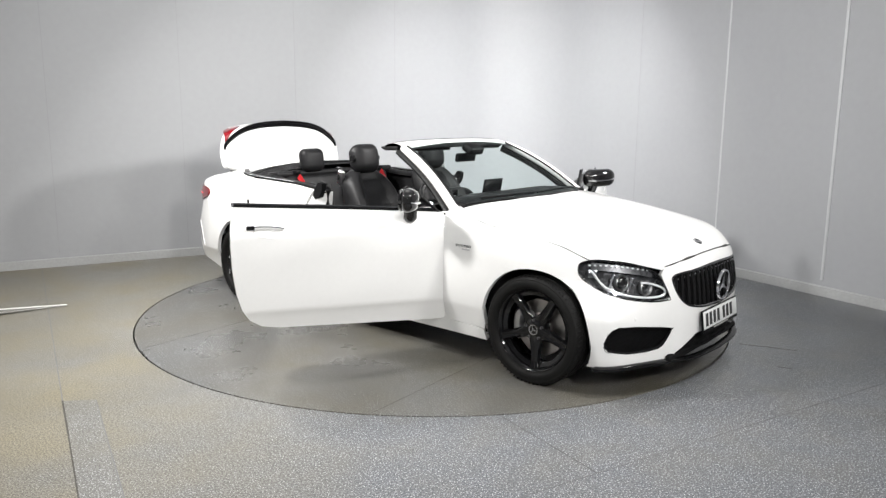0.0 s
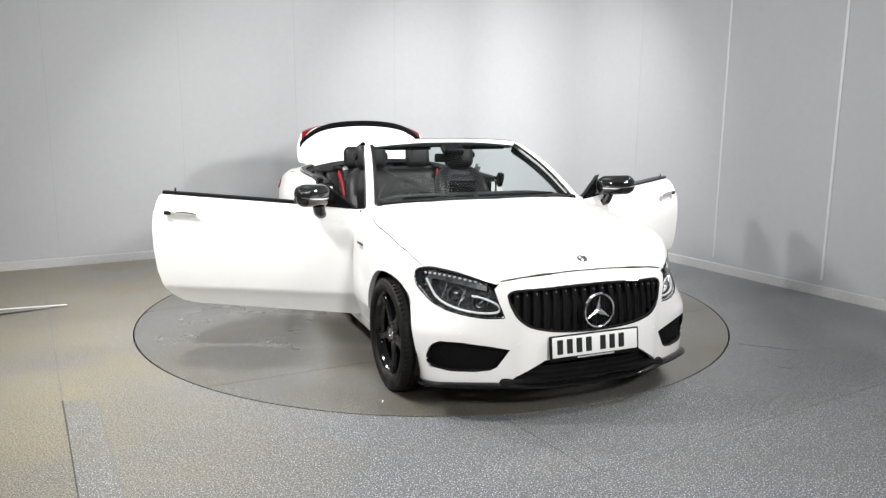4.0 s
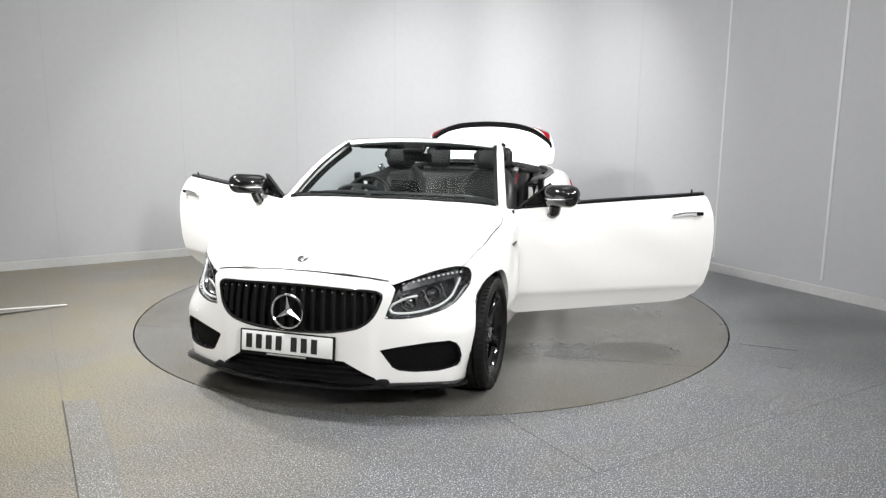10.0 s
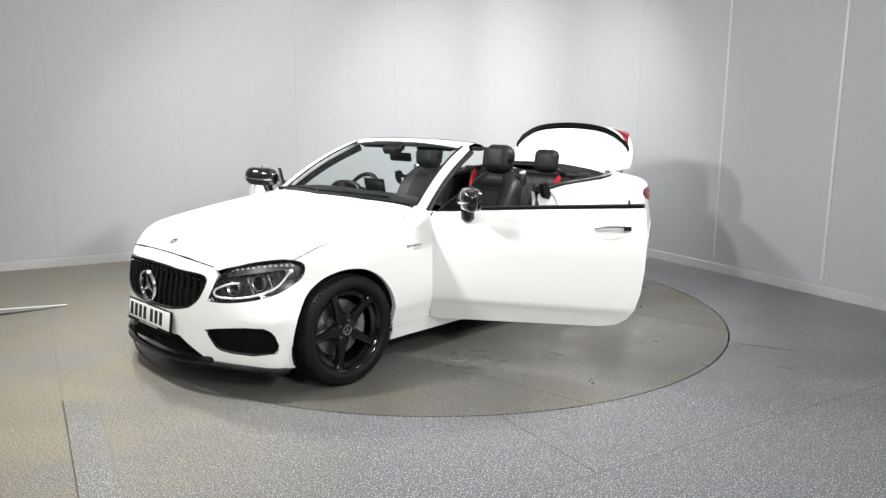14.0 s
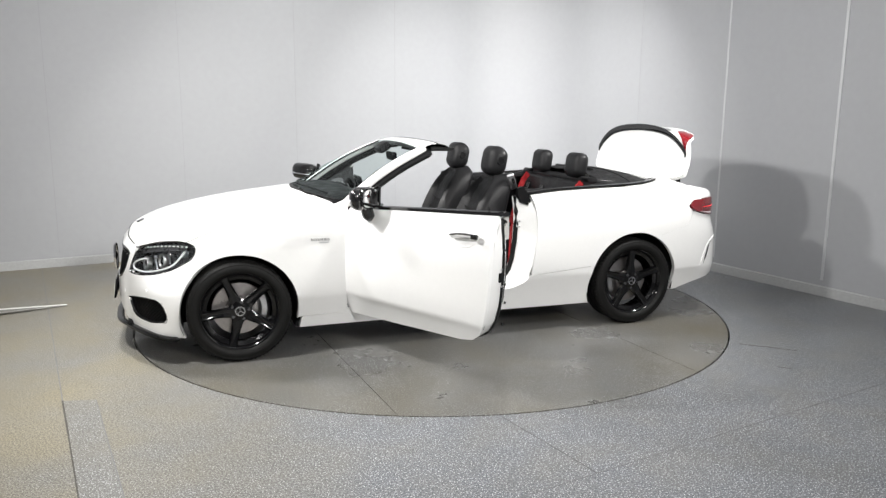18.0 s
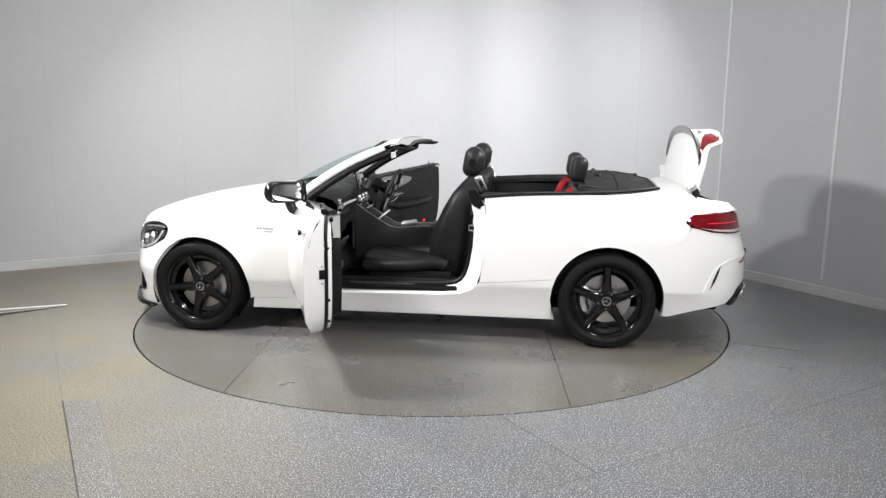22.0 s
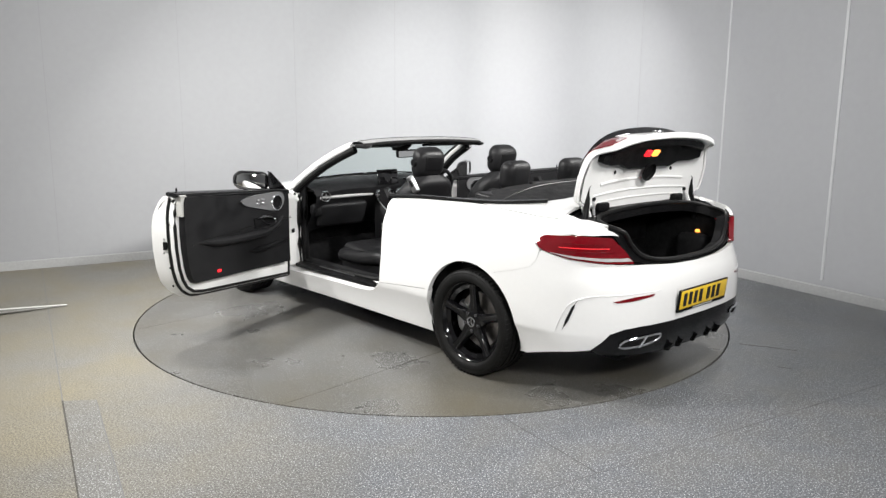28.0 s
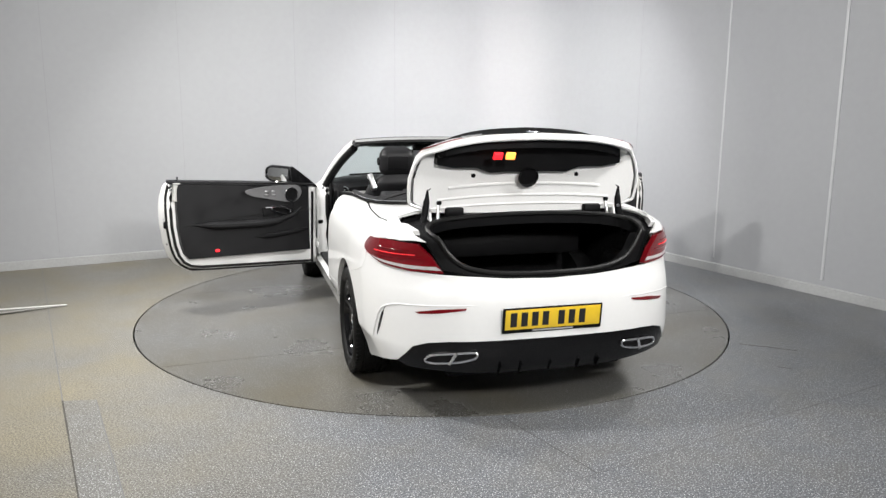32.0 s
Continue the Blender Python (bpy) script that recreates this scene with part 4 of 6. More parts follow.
def build_screen():
    rows = [screen_row(i / 10) for i in range(11)]
    ws = part("windscreen", sheet(rows), M["screen"], car, "clear windscreen with dark border")
    ws.visible_shadow = False
    part("screen_border", tube(rows[0], .014, 6, flat=.5), M["seal"], ws, "black lower border")
    part("screen_border", sheet([[Vector(p) - Vector((0, 0, .004)) for p in screen_row(t)] for t in (.925, .96, 1.0)]), M["seal"], ws, "black upper border")
    for sgn in (1, -1):
        col = [Vector((r[0].x, r[0].y * sgn, r[0].z)) for r in rows]
        part("screen_border", tube([c + Vector((0, -.008 * sgn, .002)) for c in col], .014, 6, flat=.5), M["seal"], ws, "black side border")
        # white outer pillar and black inner seal
        outer, inner, seal = [], [], []
        for i, c in enumerate(col):
            t = i / 10
            outer.append(c + Vector((-.012, (.024 - .004 * t) * sgn, -.012)))
            inner.append(c + Vector((-.045 + .0 * t, .014 * sgn, -.045)))
            seal.append(c + Vector((-.060, (.034 - .006 * t) * sgn, -.042)))
        # the pillar runs down into the wing
        outer = [Vector((.77, .772 * sgn, .938))] + outer
        inner = [Vector((.70, .745 * sgn, .90))] + inner
        seal = [Vector((.665, .775 * sgn, .90))] + seal
        part("pillar", tube(outer, [.034] + [.029] * 9 + [.027, .024], 12, flat=1.0), M["paint"], car, "white windscreen pillar")
        part("pillar_trim", tube(inner, .030, 8), M["plastic"], car, "black inner pillar trim")
        part("pillar_seal", tube(seal, .016, 8), M["seal"], car, "black door seal on the pillar")
    # header rail
    prof = [(.175, 1.314), (.15, 1.336), (.10, 1.350), (.04, 1.352), (-.015, 1.345), (-.04, 1.336), (-.045, 1.322), (0.0, 1.302), (.10, 1.292)]
    rows = []
    for i in range(21):
        y = -.605 + 1.21 * i / 20
        e = abs(y) / .605
        dx, dz = .045 * (1 - e * e) - .012, .020 * (1 - e ** 2.5) - .012
        sh = 1 - .25 * max(0, e - .9) / .1
        rows.append([Vector((.06 + (x - .06) * sh + dx, y, 1.34 + (z - 1.34) * sh + dz)) for x, z in prof])
    white = sheet([r[:4] for r in rows])
    part("header_rail", white, M["paint"], car, "white windscreen header rail")
    part("header_lining", sheet([r[5:] for r in rows]), M["plastic"], car, "black header lining")
    part("header_latch_plate", sheet([r[3:6] for r in rows]), M["headliner"], car, "grey metal roof latch strip")
    part("header_line", tube([r[3] + Vector((0, 0, .001)) for r in rows], .0025, 5), M["seal"], car, "thin dark rear edge of the header")
    part("header_seal", tube([r[6] + Vector((-.002, 0, 0)) for r in rows], .008, 8), M["seal"], car, "black roof seal")
    for sgn in (1, -1):
        part("header_corner", tube([Vector((.08, .590 * sgn, 1.302)), Vector((.02, .592 * sgn, 1.302)), Vector((-.045, .590 * sgn, 1.298)), Vector((-.09, .584 * sgn, 1.306))], [.016, .016, .014, .008], 8), M["seal"], car, "black corner seal of the header")
        part("sun_visor", rbox((.12, .36, .02), .009, 2, pose(.10, .30 * sgn, 1.302, 0, 12, 0)), M["plastic"], car, "black sun visor")
        part("wiper", tube([Vector((.90, .02 * sgn - .1, 1.02)), Vector((.86, .30 * sgn - .1, 1.018)), Vector((.80, .55 * sgn - .02, 1.01))], .007, 6), M["plastic"], car)
    part("cowl", sheet([[p + Vector((.03, 0, -.012)) for p in screen_row(0)], [p + Vector((-.04, 0, -.035)) for p in screen_row(0)]]), M["plastic"], car, "black cowl under the windscreen")
    m = part("rear_view_mirror", rbox((.03, .22, .065), .014, 3, pose(.20, 0, 1.225, 0, 8, 0)), M["plastic"], car, "black rear-view mirror")
    part("mirror_glass", rbox((.004, .20, .05), .002, 1, pose(.185, 0, 1.223, 0, 8, 0)), M["mirror"], m)
    part("mirror_mount", rbox((.10, .16, .06), .02, 3, pose(.27, 0, 1.29, 0, 30, 0)), M["plastic"], m, "black camera housing behind the mirror")


build_screen()


# ---- doors ----
DOOR = ([(.705, .815, .938), (.715, .834, .905), (.737, .863, .862), (.755, .888, .681), (.752, .887, .505), (.737, .851, .275), (.725, .85, .258), (.69, .848, .252)]
        + [(.2, .85, .265), (-.33, .855, .283), (-.43, .862, .30), (-.50, .87, .345), (-.545, .878, .41), (-.575, .885, .50), (-.597, .89, .64), (-.605, .886, .78), (-.602, .87, .875), (-.585, .81, .975), (-.572, .80, .990)]
        + [(-.3, .808, .984), (.1, .812, .970), (.45, .816, .955)])
PIVOT = Vector((.70, .80, 0))


def inset(outline, d):
    """An outline in x, z drawn in by d."""
    c = np.array([(p[0], p[2]) for p in outline])
    n = len(c)
    out = []
    area = sum(c[i][0] * c[(i + 1) % n][1] - c[(i + 1) % n][0] * c[i][1] for i in range(n))
    for i in range(n):
        t = c[(i + 1) % n] - c[i - 1]
        t = t / (np.linalg.norm(t) + 1e-9)
        nrm = np.array([-t[1], t[0]]) * (1 if area > 0 else -1)
        out.append(tuple(c[i] + nrm * d))
    return out


def build_door(sgn, angle, lift):
    s = Matrix.Scale(-1, 4, (0, 1, 0)) if sgn < 0 else Matrix()

    def put(name, bm, mat, parent, label="", smooth=35):
        if sgn < 0:
            flip(bm)
        return part(name, bm, mat, parent, label, smooth)
    skins = panel("door", DOOR, "tunnel", M["paint"], car, "white car door swung wide open", mirror=True, depth=.02)
    door, other = (skins[0], skins[1]) if sgn > 0 else (skins[1], skins[0])
    bpy.data.objects.remove(other)
    pv = Vector((PIVOT.x, PIVOT.y * sgn, 0))
    out = Vector((-math.cos(radians(angle)), math.sin(radians(angle)) * sgn, 0)) * (.07 if sgn > 0 else .06)
    door.matrix_basis = Matrix.Translation(pv + out) @ Matrix.Rotation(radians(-angle * sgn), 4, "Z") @ Matrix.Rotation(radians(lift), 4, "Y") @ Matrix.Translation(-pv)
    ring0 = on_line(DOOR, "tunnel", -.018)
    r1, r2, r3 = inset(DOOR, .012), inset(DOOR, .03), inset(DOOR, .062)
    n = len(DOOR)
    rows = [ring0, [Vector((min(x, .705), min(.80, ring0[i].y - .01), z)) for i, (x, z) in enumerate(r1)], [Vector((min(x, .645), .745, z)) for x, z in r2], [Vector((min(x, .605), .735, z)) for x, z in r3]]
    verts = [v for r in rows for v in r]
    faces = [(k * n + i, k * n + (i + 1) % n, (k + 1) * n + (i + 1) % n, (k + 1) * n + i) for k in range(3) for i in range(n)] + [tuple(3 * n + i for i in range(n))]
    bm = from_lists(verts, faces)
    bmesh.ops.recalc_face_normals(bm, faces=bm.faces)
    put("door_shell", bm, M["jamb"], door, "white inner door frame", 50)
    # seal runs round the inner face, but for the top
    loop = [Vector((min(x, .635), .742, z)) for x, z in inset(DOOR, .045)]
    put("door_seal", tube(loop[1:19], .012, 6), M["seal"], door, "black rubber door seal")
    mid = [rows[1][i].lerp(rows[2][i], .45) for i in range(n)]
    put("end_seal", tube(spline(mid[7:18], 3), .011, 6), M["seal"], door, "black rubber seal on the door's end face")
    for k, z in enumerate((.40, .52, .80)):
        put("end_plug", lathe([(0, .003), (.007, .003), (.008, 0)], 10, pose(-.565 - .02 * min(k, 1), .765, z, 0, 0, 90)), M["plastic"], door)
    edge = [p + Vector((.008, 0, 0)) for p in on_line(DOOR[:6], "tunnel", -.010)]
    put("edge_seal", tube(spline(edge, 3), .010, 6), M["seal"], door, "black rubber seal on the hinge edge")
    card = inset(DOOR, .075)
    card = [(min(x, .575 + .03 * (.7 - z)), max(.405, min(z + (.07 if z > .85 else 0), .975 - .02 * (x + .5)))) for x, z in card]
    put("door_card", prism(card, -.05, pose(0, .735, 0)), M["leather"], door, "black leather door card", 30)
    # card relief: arm rest, upper swell, pocket
    put("armrest", tube(spline([(.50, .695, .76), (.40, .685, .70), (.25, .675, .665), (.05, .670, .655), (-.20, .676, .655), (-.42, .70, .665)], 4), [.018] * 3 + [.03] * 4 + [.045] * 11 + [.03, .02, .016], 12, flat=.75), M["leather"], door, "black padded arm rest")
    put("door_pocket", tube(spline([(.56, .69, .585), (.42, .685, .565), (.22, .685, .545), (.05, .70, .54)], 4), [.016] * 3 + [.022] * 7 + [.012] * 3, 10, flat=1.0), M["plastic"], door, "black door pocket")
    put("card_line", tube(spline([(.60, .686, .745), (.25, .684, .73), (-.1, .684, .70), (-.47, .686, .655)], 4), .004, 6), M["seal"], door)
    put("corner_cap", prism([(-.55, .985), (-.505, .985), (-.49, .96), (-.488, .86), (-.505, .845), (-.55, .85)], -.052, pose(0, .745, 0)), M["beige"], door, "pale cap in the upper door corner")
    # aluminium switch panel with loudspeaker
    put("switch_panel", prism([(v.x, v.z) for v in spline([(.38, 0, .815), (.455, 0, .83), (.495, 0, .89), (.47, 0, .942), (.40, 0, .952), (.20, 0, .945), (.06, 0, .928), (.005, 0, .905), (.06, 0, .872), (.20, 0, .845)], 5, True)], -.016, pose(0, .684, 0)), M["switchmetal"], door, "dark brushed aluminium switch panel", 25)
    put("loudspeaker", lathe([(0, -.004), (.040, -.004), (.044, -.012), (.051, -.014), (.054, 0)], 28, pose(.40, .670, .875)), M["plastic"], door, "round black loudspeaker")
    put("speaker_ring", tube([Vector((.40 + .056 * math.cos(a), .664, .875 + .056 * math.sin(a))) for a in np.linspace(0, 2 * math.pi, 28)[:-1]], .004, 6, True), M["chrome"], door)
    for k in range(4):
        put("seat_switch", rbox((.03, .012, .014), .004, 2, pose(.24 - .06 * (k % 2), .666, .905 - .026 * (k // 2), 0, 5, 0)), M["satin"], door)
    put("inner_handle", tube(spline([(.42, .676, .745), (.36, .655, .765), (.26, .652, .780), (.17, .668, .775)], 5), .012, 8, flat=.6), M["chrome"], door, "chrome inner door handle")
    put("handle_ring", tube([Vector((.31 + .085 * math.cos(a), .672, .752 + .030 * math.sin(a) - .02 * math.cos(a))) for a in np.linspace(0, 2 * math.pi, 25)[:-1]], .005, 6, True), M["chrome"], door, "chrome handle surround")
    put("handle_bowl", rbox((.27, .012, .075), .025, 3, pose(.29, .682, .752, 0, -6, 0)), M["plastic"], door)
    put("exit_lamp", rbox((.035, .008, .02), .004, 2, pose(-.226, .680, .455)), M["redlit"], door, "small lit red exit lamp")
    put("latch", rbox((.012, .03, .05), .004, 2, pose(-.588, .80, .66)), M["plastic"], door, "black door latch")
    for dz in (-.045, .045):
        put("latch_screw", lathe([(0, .003), (.006, .003), (.006, 0)], 10, pose(-.596, .80, .66 + dz, 0, 0, 90)), M["satin"], door)
    # window slot trim along the top
    top = [on_form(p, "tunnel", -.004)[0] + Vector((0, -.012, .012)) for p in spline([(.64, .815, .943), (.45, .816, .955), (.1, .812, .970), (-.3, .808, .984), (-.572, .80, .990)], 4)]
    put("belt_strip", tube(top, .018, 6, flat=.8, square=True), M["gloss"], door, "black window belt strip")
    put("window_seal", tube([p + Vector((0, -.045, -.004)) for p in top], .026, 6, flat=.5), M["leather"], door)
    put("lock_pin", rbox((.012, .008, .022), .003, 2, pose(-.49, .785, 1.015)), M["plastic"], door)
    # outer handle
    hz = .866
    hp = [on_form((x, .885, hz + .012 * t), "tunnel", .022)[0] for x, t in ((-.515, .5), (-.505, .6), (-.44, .8), (-.37, .6), (-.315, 0))]
    put("door_handle", tube(spline(hp, 3), [.010, .012] + [.014] * 9 + [.012, .009], 10, flat=1.1), M["paint"], door, "white pull handle with black keyhole end")
    put("handle_strip", tube([p + Vector((0, .012, .006)) for p in spline(hp, 3)], .006, 6), M["chrome"], door, "chrome strip on the handle")
    q = on_form((-.495, .885, hz), "tunnel", .030)[0]
    put("key_cap", rbox((.045, .02, .026), .006, 2, Matrix.Translation(q + Vector((-.005, 0, .006)))), M["gloss"], door, "gloss black lock cap")
    q, nn = on_form((-.40, .885, hz - .01), "tunnel", -.012)
    put("handle_recess", lathe([(0, .0), (.05, .004), (.075, .0125)], 24, facing(q, nn) @ Matrix.Diagonal((1.1, 1, .55, 1))), M["jamb"], door)
    # sail and mirror
    put("mirror_sail", prism([(.705, .915), (.49, .950), (.46, .975), (.452, 1.085), (.468, 1.095), (.60, 1.0), (.69, .935)], .014, pose(0, .770, .0)), M["gloss"], door, "black mirror triangle")
    put("sail_edge", tube(spline([(.69, .79, .935), (.60, .79, 1.003), (.50, .79, 1.072), (.462, .79, 1.095)], 3), .007, 6), M["seal"], door)
    # the housing's long axis is swept back from the door; mt is its own space, x ahead, y outward
    mt = Matrix.Translation((.428, .922, 1.026)) @ pose(0, 0, 0, 3, 0, 31)
    bm = rbox((.125, .275, .150), .0615, 6, Matrix())
    for v in bm.verts:
        k = v.co.y / .1375
        v.co.z *= 1.0 - .16 * max(k, 0) ** 2 - .10 * max(-k, 0) ** 2
        if v.co.x > 0:
            v.co.x *= 1.15 - .45 * k * k
        else:
            v.co.x *= .62
    bmesh.ops.transform(bm, matrix=mt, verts=bm.verts)
    put("mirror_housing", bm, M["gloss"], door, "gloss black door mirror housing", 60)
    put("mirror_foot", tube(spline([(.475, .80, .905), (.470, .835, .897), (.463, .862, .910), (.455, .885, .965)], 4), [.030] * 4 + [.034] * 4 + [.042] * 5, 12, flat=.8), M["gloss"], door, "gloss black mirror foot")
    put("mirror_repeater", tube([mt @ Vector(q) for q in spline([(.028, .128, -.008), (.060, .085, -.012), (.073, .0, -.014), (.066, -.075, -.012), (.045, -.11, -.010)], 4)], .0055, 6), M["chrome"], door, "pale indicator strip on the mirror")
    put("mirror_glass", rbox((.006, .215, .108), .003, 2, mt @ pose(-.040, 0, 0, 0, 0, -3)), M["mirror"], door, "mirror glass")
    put("mirror_rim", tube([mt @ Vector((-.038, .114 * math.copysign(abs(math.cos(a)) ** .6, math.cos(a)), .059 * math.copysign(abs(math.sin(a)) ** .6, math.sin(a)))) for a in np.linspace(0, 2 * math.pi, 29)[:-1]], .008, 6, True), M["gloss"], door, "gloss black rim round the mirror glass")
    for z in (.42, .78):
        put("hinge", rbox((.07, .03, .05), .008, 2, pose(.735, .79, z)), M["jamb"], door, "white door hinge")
    return door


build_door(1, 67, 1.7)
build_door(-1, 65.5, 1.7)


def build_jamb(sgn):
    """The white frame of the door opening, its seal and the sill plate."""
    ring0 = [on_form((p[0] + (.006 if p[0] > .5 else -.006), p[1], p[2] - .004), "tunnel", -.012)[0] for p in DOOR]
    keep = range(0, 19)
    a = inset(DOOR, .05)
    b = inset(DOOR, .095)
    rows = [[ring0[i] for i in keep], [Vector((a[i][0], min(.80, ring0[i].y - .03), a[i][1])) for i in keep], [Vector((b[i][0], .745, b[i][1])) for i in keep], [Vector((b[i][0], .70, b[i][1])) for i in keep]]
    for r in rows[1:]:
        for k in (0, 18):
            r[k].z = min(r[k].z + .05, .965)
        for k in (1, 17):
            r[k].z += .02
    bm = sheet([[Vector((v.x, v.y * sgn, v.z)) for v in r] for r in rows])
    part("door_frame", bm, M["jamb"], car, "white painted frame of the door opening")
    part("frame_seal", tube([Vector((v.x, v.y * sgn, v.z)) for v in rows[2]], .018, 8), M["seal"], car, "black rubber seal round the door opening")
    part("hinge_post", rbox((.035, .165, .60), .012, 3, pose(.680, .752 * sgn, .635)), M["jamb"], car, "white hinge post of the door opening")
    part("post_seal", tube([Vector((.655, .674 * sgn, .34)), Vector((.658, .674 * sgn, .62)), Vector((.658, .676 * sgn, .95))], .014, 8), M["seal"], car, "black rubber seal on the hinge post")
    for z in (.45, .80):
        part("post_hinge", rbox((.05, .05, .045), .008, 2, pose(.70, .835 * sgn, z)), M["jamb"], car, "white door hinge leaf")
    part("check_strap", rbox((.10, .02, .03), .006, 2, pose(.67, .79 * sgn, .62, 0, 0, -40 * sgn)), M["plastic"], car, "black door check strap")
    part("post_trim", rbox((.16, .06, .60), .02, 3, pose(-.60, .715 * sgn, .68)), M["leather"], car, "black trim on the centre post")
    part("sill_plate", rbox((1.02, .13, .03), .008, 2, pose(.10, .755 * sgn, .352)), M["plastic"], car, "black sill plate")
    part("sill_trim", rbox((.46, .035, .006), .002, 2, pose(.12, .745 * sgn, .369)), M["satin"], car, "aluminium sill strip")
    part("inner_sill", rbox((1.2, .06, .12), .02, 2, pose(.05, .70 * sgn, .34)), M["dark"], car)
    part("striker", tube([Vector((-.52, .79 * sgn, .76)), Vector((-.49, .80 * sgn, .765)), Vector((-.49, .80 * sgn, .80)), Vector((-.52, .79 * sgn, .80))], .006, 6), M["satin"], car, "steel door striker")
    part("post_cap", prism([(-.61, .91), (-.52, .94), (-.49, .99), (-.485, 1.045), (-.525, 1.055), (-.57, 1.0), (-.585, .96)], .04, pose(0, .775 * sgn - (.04 if sgn < 0 else 0), -.01)), M["plastic"], car, "black corner cap on the door post")
    belt = [on_form(p, "tunnel", .004)[0] + Vector((0, -.012, .006)) for p in spline([(-.57, .79, .987), (-.858, .757, 1.005), (-1.2, .752, 1.016), (-1.45, .735, 1.024), (-1.62, .69, 1.036), (-1.75, .60, 1.05)], 5)]
    part("quarter_belt_strip", tube([Vector((p.x, p.y * sgn, p.z)) for p in belt], .026, 6, flat=.45, square=True), M["seal"], car, "black belt strip on the quarter panel")
    part("belt_glint", tube([Vector((p.x, (p.y + .024) * sgn, p.z + .008)) for p in belt[5:]], .004, 5), M["chrome"], car, "thin bright belt moulding")


build_jamb(1)
build_jamb(-1)


# dark tube along the bonnet's front edge stands for the shut-line gap
def build_hood_gap_line():
    lip = spline(both([(x, y, z - .003) for x, y, z in HOOD_FRONT][::-1]), 6)
    part("hood_gap_line", tube(on_line(lip, "front", .0005), .0032, 6), M["seal"], car, "thin black line standing for the gap at the bonnet's front edge")


build_hood_gap_line()


# ---- tail ----
def build_tail(sgn):
    out = [(-1.912, .855, .868), (-1.928, .848, .892), (-1.955, .838, .908), (-2.08, .78, .917), (-2.135, .733, .917), (-2.20, .63, .910), (-2.25, .575, .84), (-2.281, .53, .769), (-2.21, .673, .775), (-2.08, .80, .797), (-1.96, .845, .828), (-1.92, .853, .845)]
    f = lambda o: [(x, y * sgn, z) for x, y, z in (o if sgn > 0 else o[::-1])]
    lamp = panel("tail_lamp", f(out), "rear", M["red"], car, "red tail lamp with a clear lower band", lift=.011, depth=.03, step=.025)[0]
    band = [(-1.99, .838, .824), (-2.08, .798, .815), (-2.18, .70, .805), (-2.25, .60, .80), (-2.268, .565, .802), (-2.278, .54, .783), (-2.21, .67, .786), (-2.09, .795, .803)]
    panel("clear_band", f(band), "rear", M["tailclear"], lamp, "clear lower band", lift=.014, depth=.004, step=.02)
    for k in range(3):
        z = .835 + .02 * k
        pts = [on_form((-2.0 - .2 * t, .83 - .22 * t ** 1.4, z), "rear", .011)[0] for t in np.linspace(.05 + .08 * k, 1 - .08 * k, 9)]
        pts = [p + Vector((-.003, 0, 0)) for p in pts]
        part("lamp_rib", tube([Vector((p.x, p.y * sgn, p.z)) for p in pts], .003, 5), M["taillit"] if k == 1 else M["red"], lamp)
    refl = [(-2.297, .69, .580), (-2.35, .583, .598), (-2.392, .452, .606), (-2.393, .455, .596), (-2.35, .583, .578), (-2.31, .67, .572)]
    panel("reflector", f(refl), "rear", M["red"], car, "narrow red reflector", lift=.004, depth=.006, step=.02)
    slit = [(-2.085, .84, .415), (-2.10, .835, .47), (-2.128, .825, .54), (-2.168, .81, .588), (-2.15, .817, .57), (-2.142, .82, .535), (-2.118, .83, .47)]
    panel("air_slit", f(slit), "rear", M["dark"], car, "dark air slit in the bumper corner", lift=.002, depth=.004, step=.02)
    fold = on_line(spline([(-2.05, .86, .40), (-2.09, .85, .50), (-2.14, .83, .57), (-2.22, .78, .605), (-2.30, .69, .612), (-2.40, .40, .618)], 4), "rear", .001)
    part("bumper_crease", tube([Vector((p.x, p.y * sgn, p.z)) for p in fold], [.002] + [.004] * 12 + [.003] * 7 + [.001], 8), M["paint"], car)
    # exhaust trim
    path = [(-2.325, .648, .333), (-2.345, .63, .362), (-2.37, .56, .374), (-2.42, .43, .382), (-2.428, .405, .374), (-2.42, .42, .350), (-2.39, .50, .330), (-2.345, .60, .322)]
    pts = on_line(spline(path, 4, True), "rear", .004)
    pts = [Vector((p.x, p.y * sgn, p.z)) for p in pts]
    ex = part("exhaust_trim", tube(pts, .0065, 8, True), M["chrome"], car, "chrome twin exhaust trim")
    panel("exhaust_bore", f(path), "rear", M["dark"], ex, "dark exhaust opening", lift=.001, depth=0, step=.03)
    a, b = on_form((-2.39, .50, .384), "rear", .006)[0], on_form((-2.38, .54, .320), "rear", .006)[0]
    part("exhaust_bar", tube([Vector((a.x, a.y * sgn, a.z)), Vector((b.x, b.y * sgn, b.z))], .009, 6), M["chrome"], ex)


build_tail(1)
build_tail(-1)
for y in (-.27, -.16, .0, .16, .27):
    part("diffuser_fin", prism([(-2.415, .30), (-2.39, .252), (-2.25, .235), (-2.25, .28)], .012, pose(0, y - .006, 0)), M["diffuser"], car, "black diffuser fin")
part("diffuser_floor", rbox((.26, .92, .02), .008, 2, pose(-2.22, 0, .262, 0, 8, 0)), M["plastic"], car)

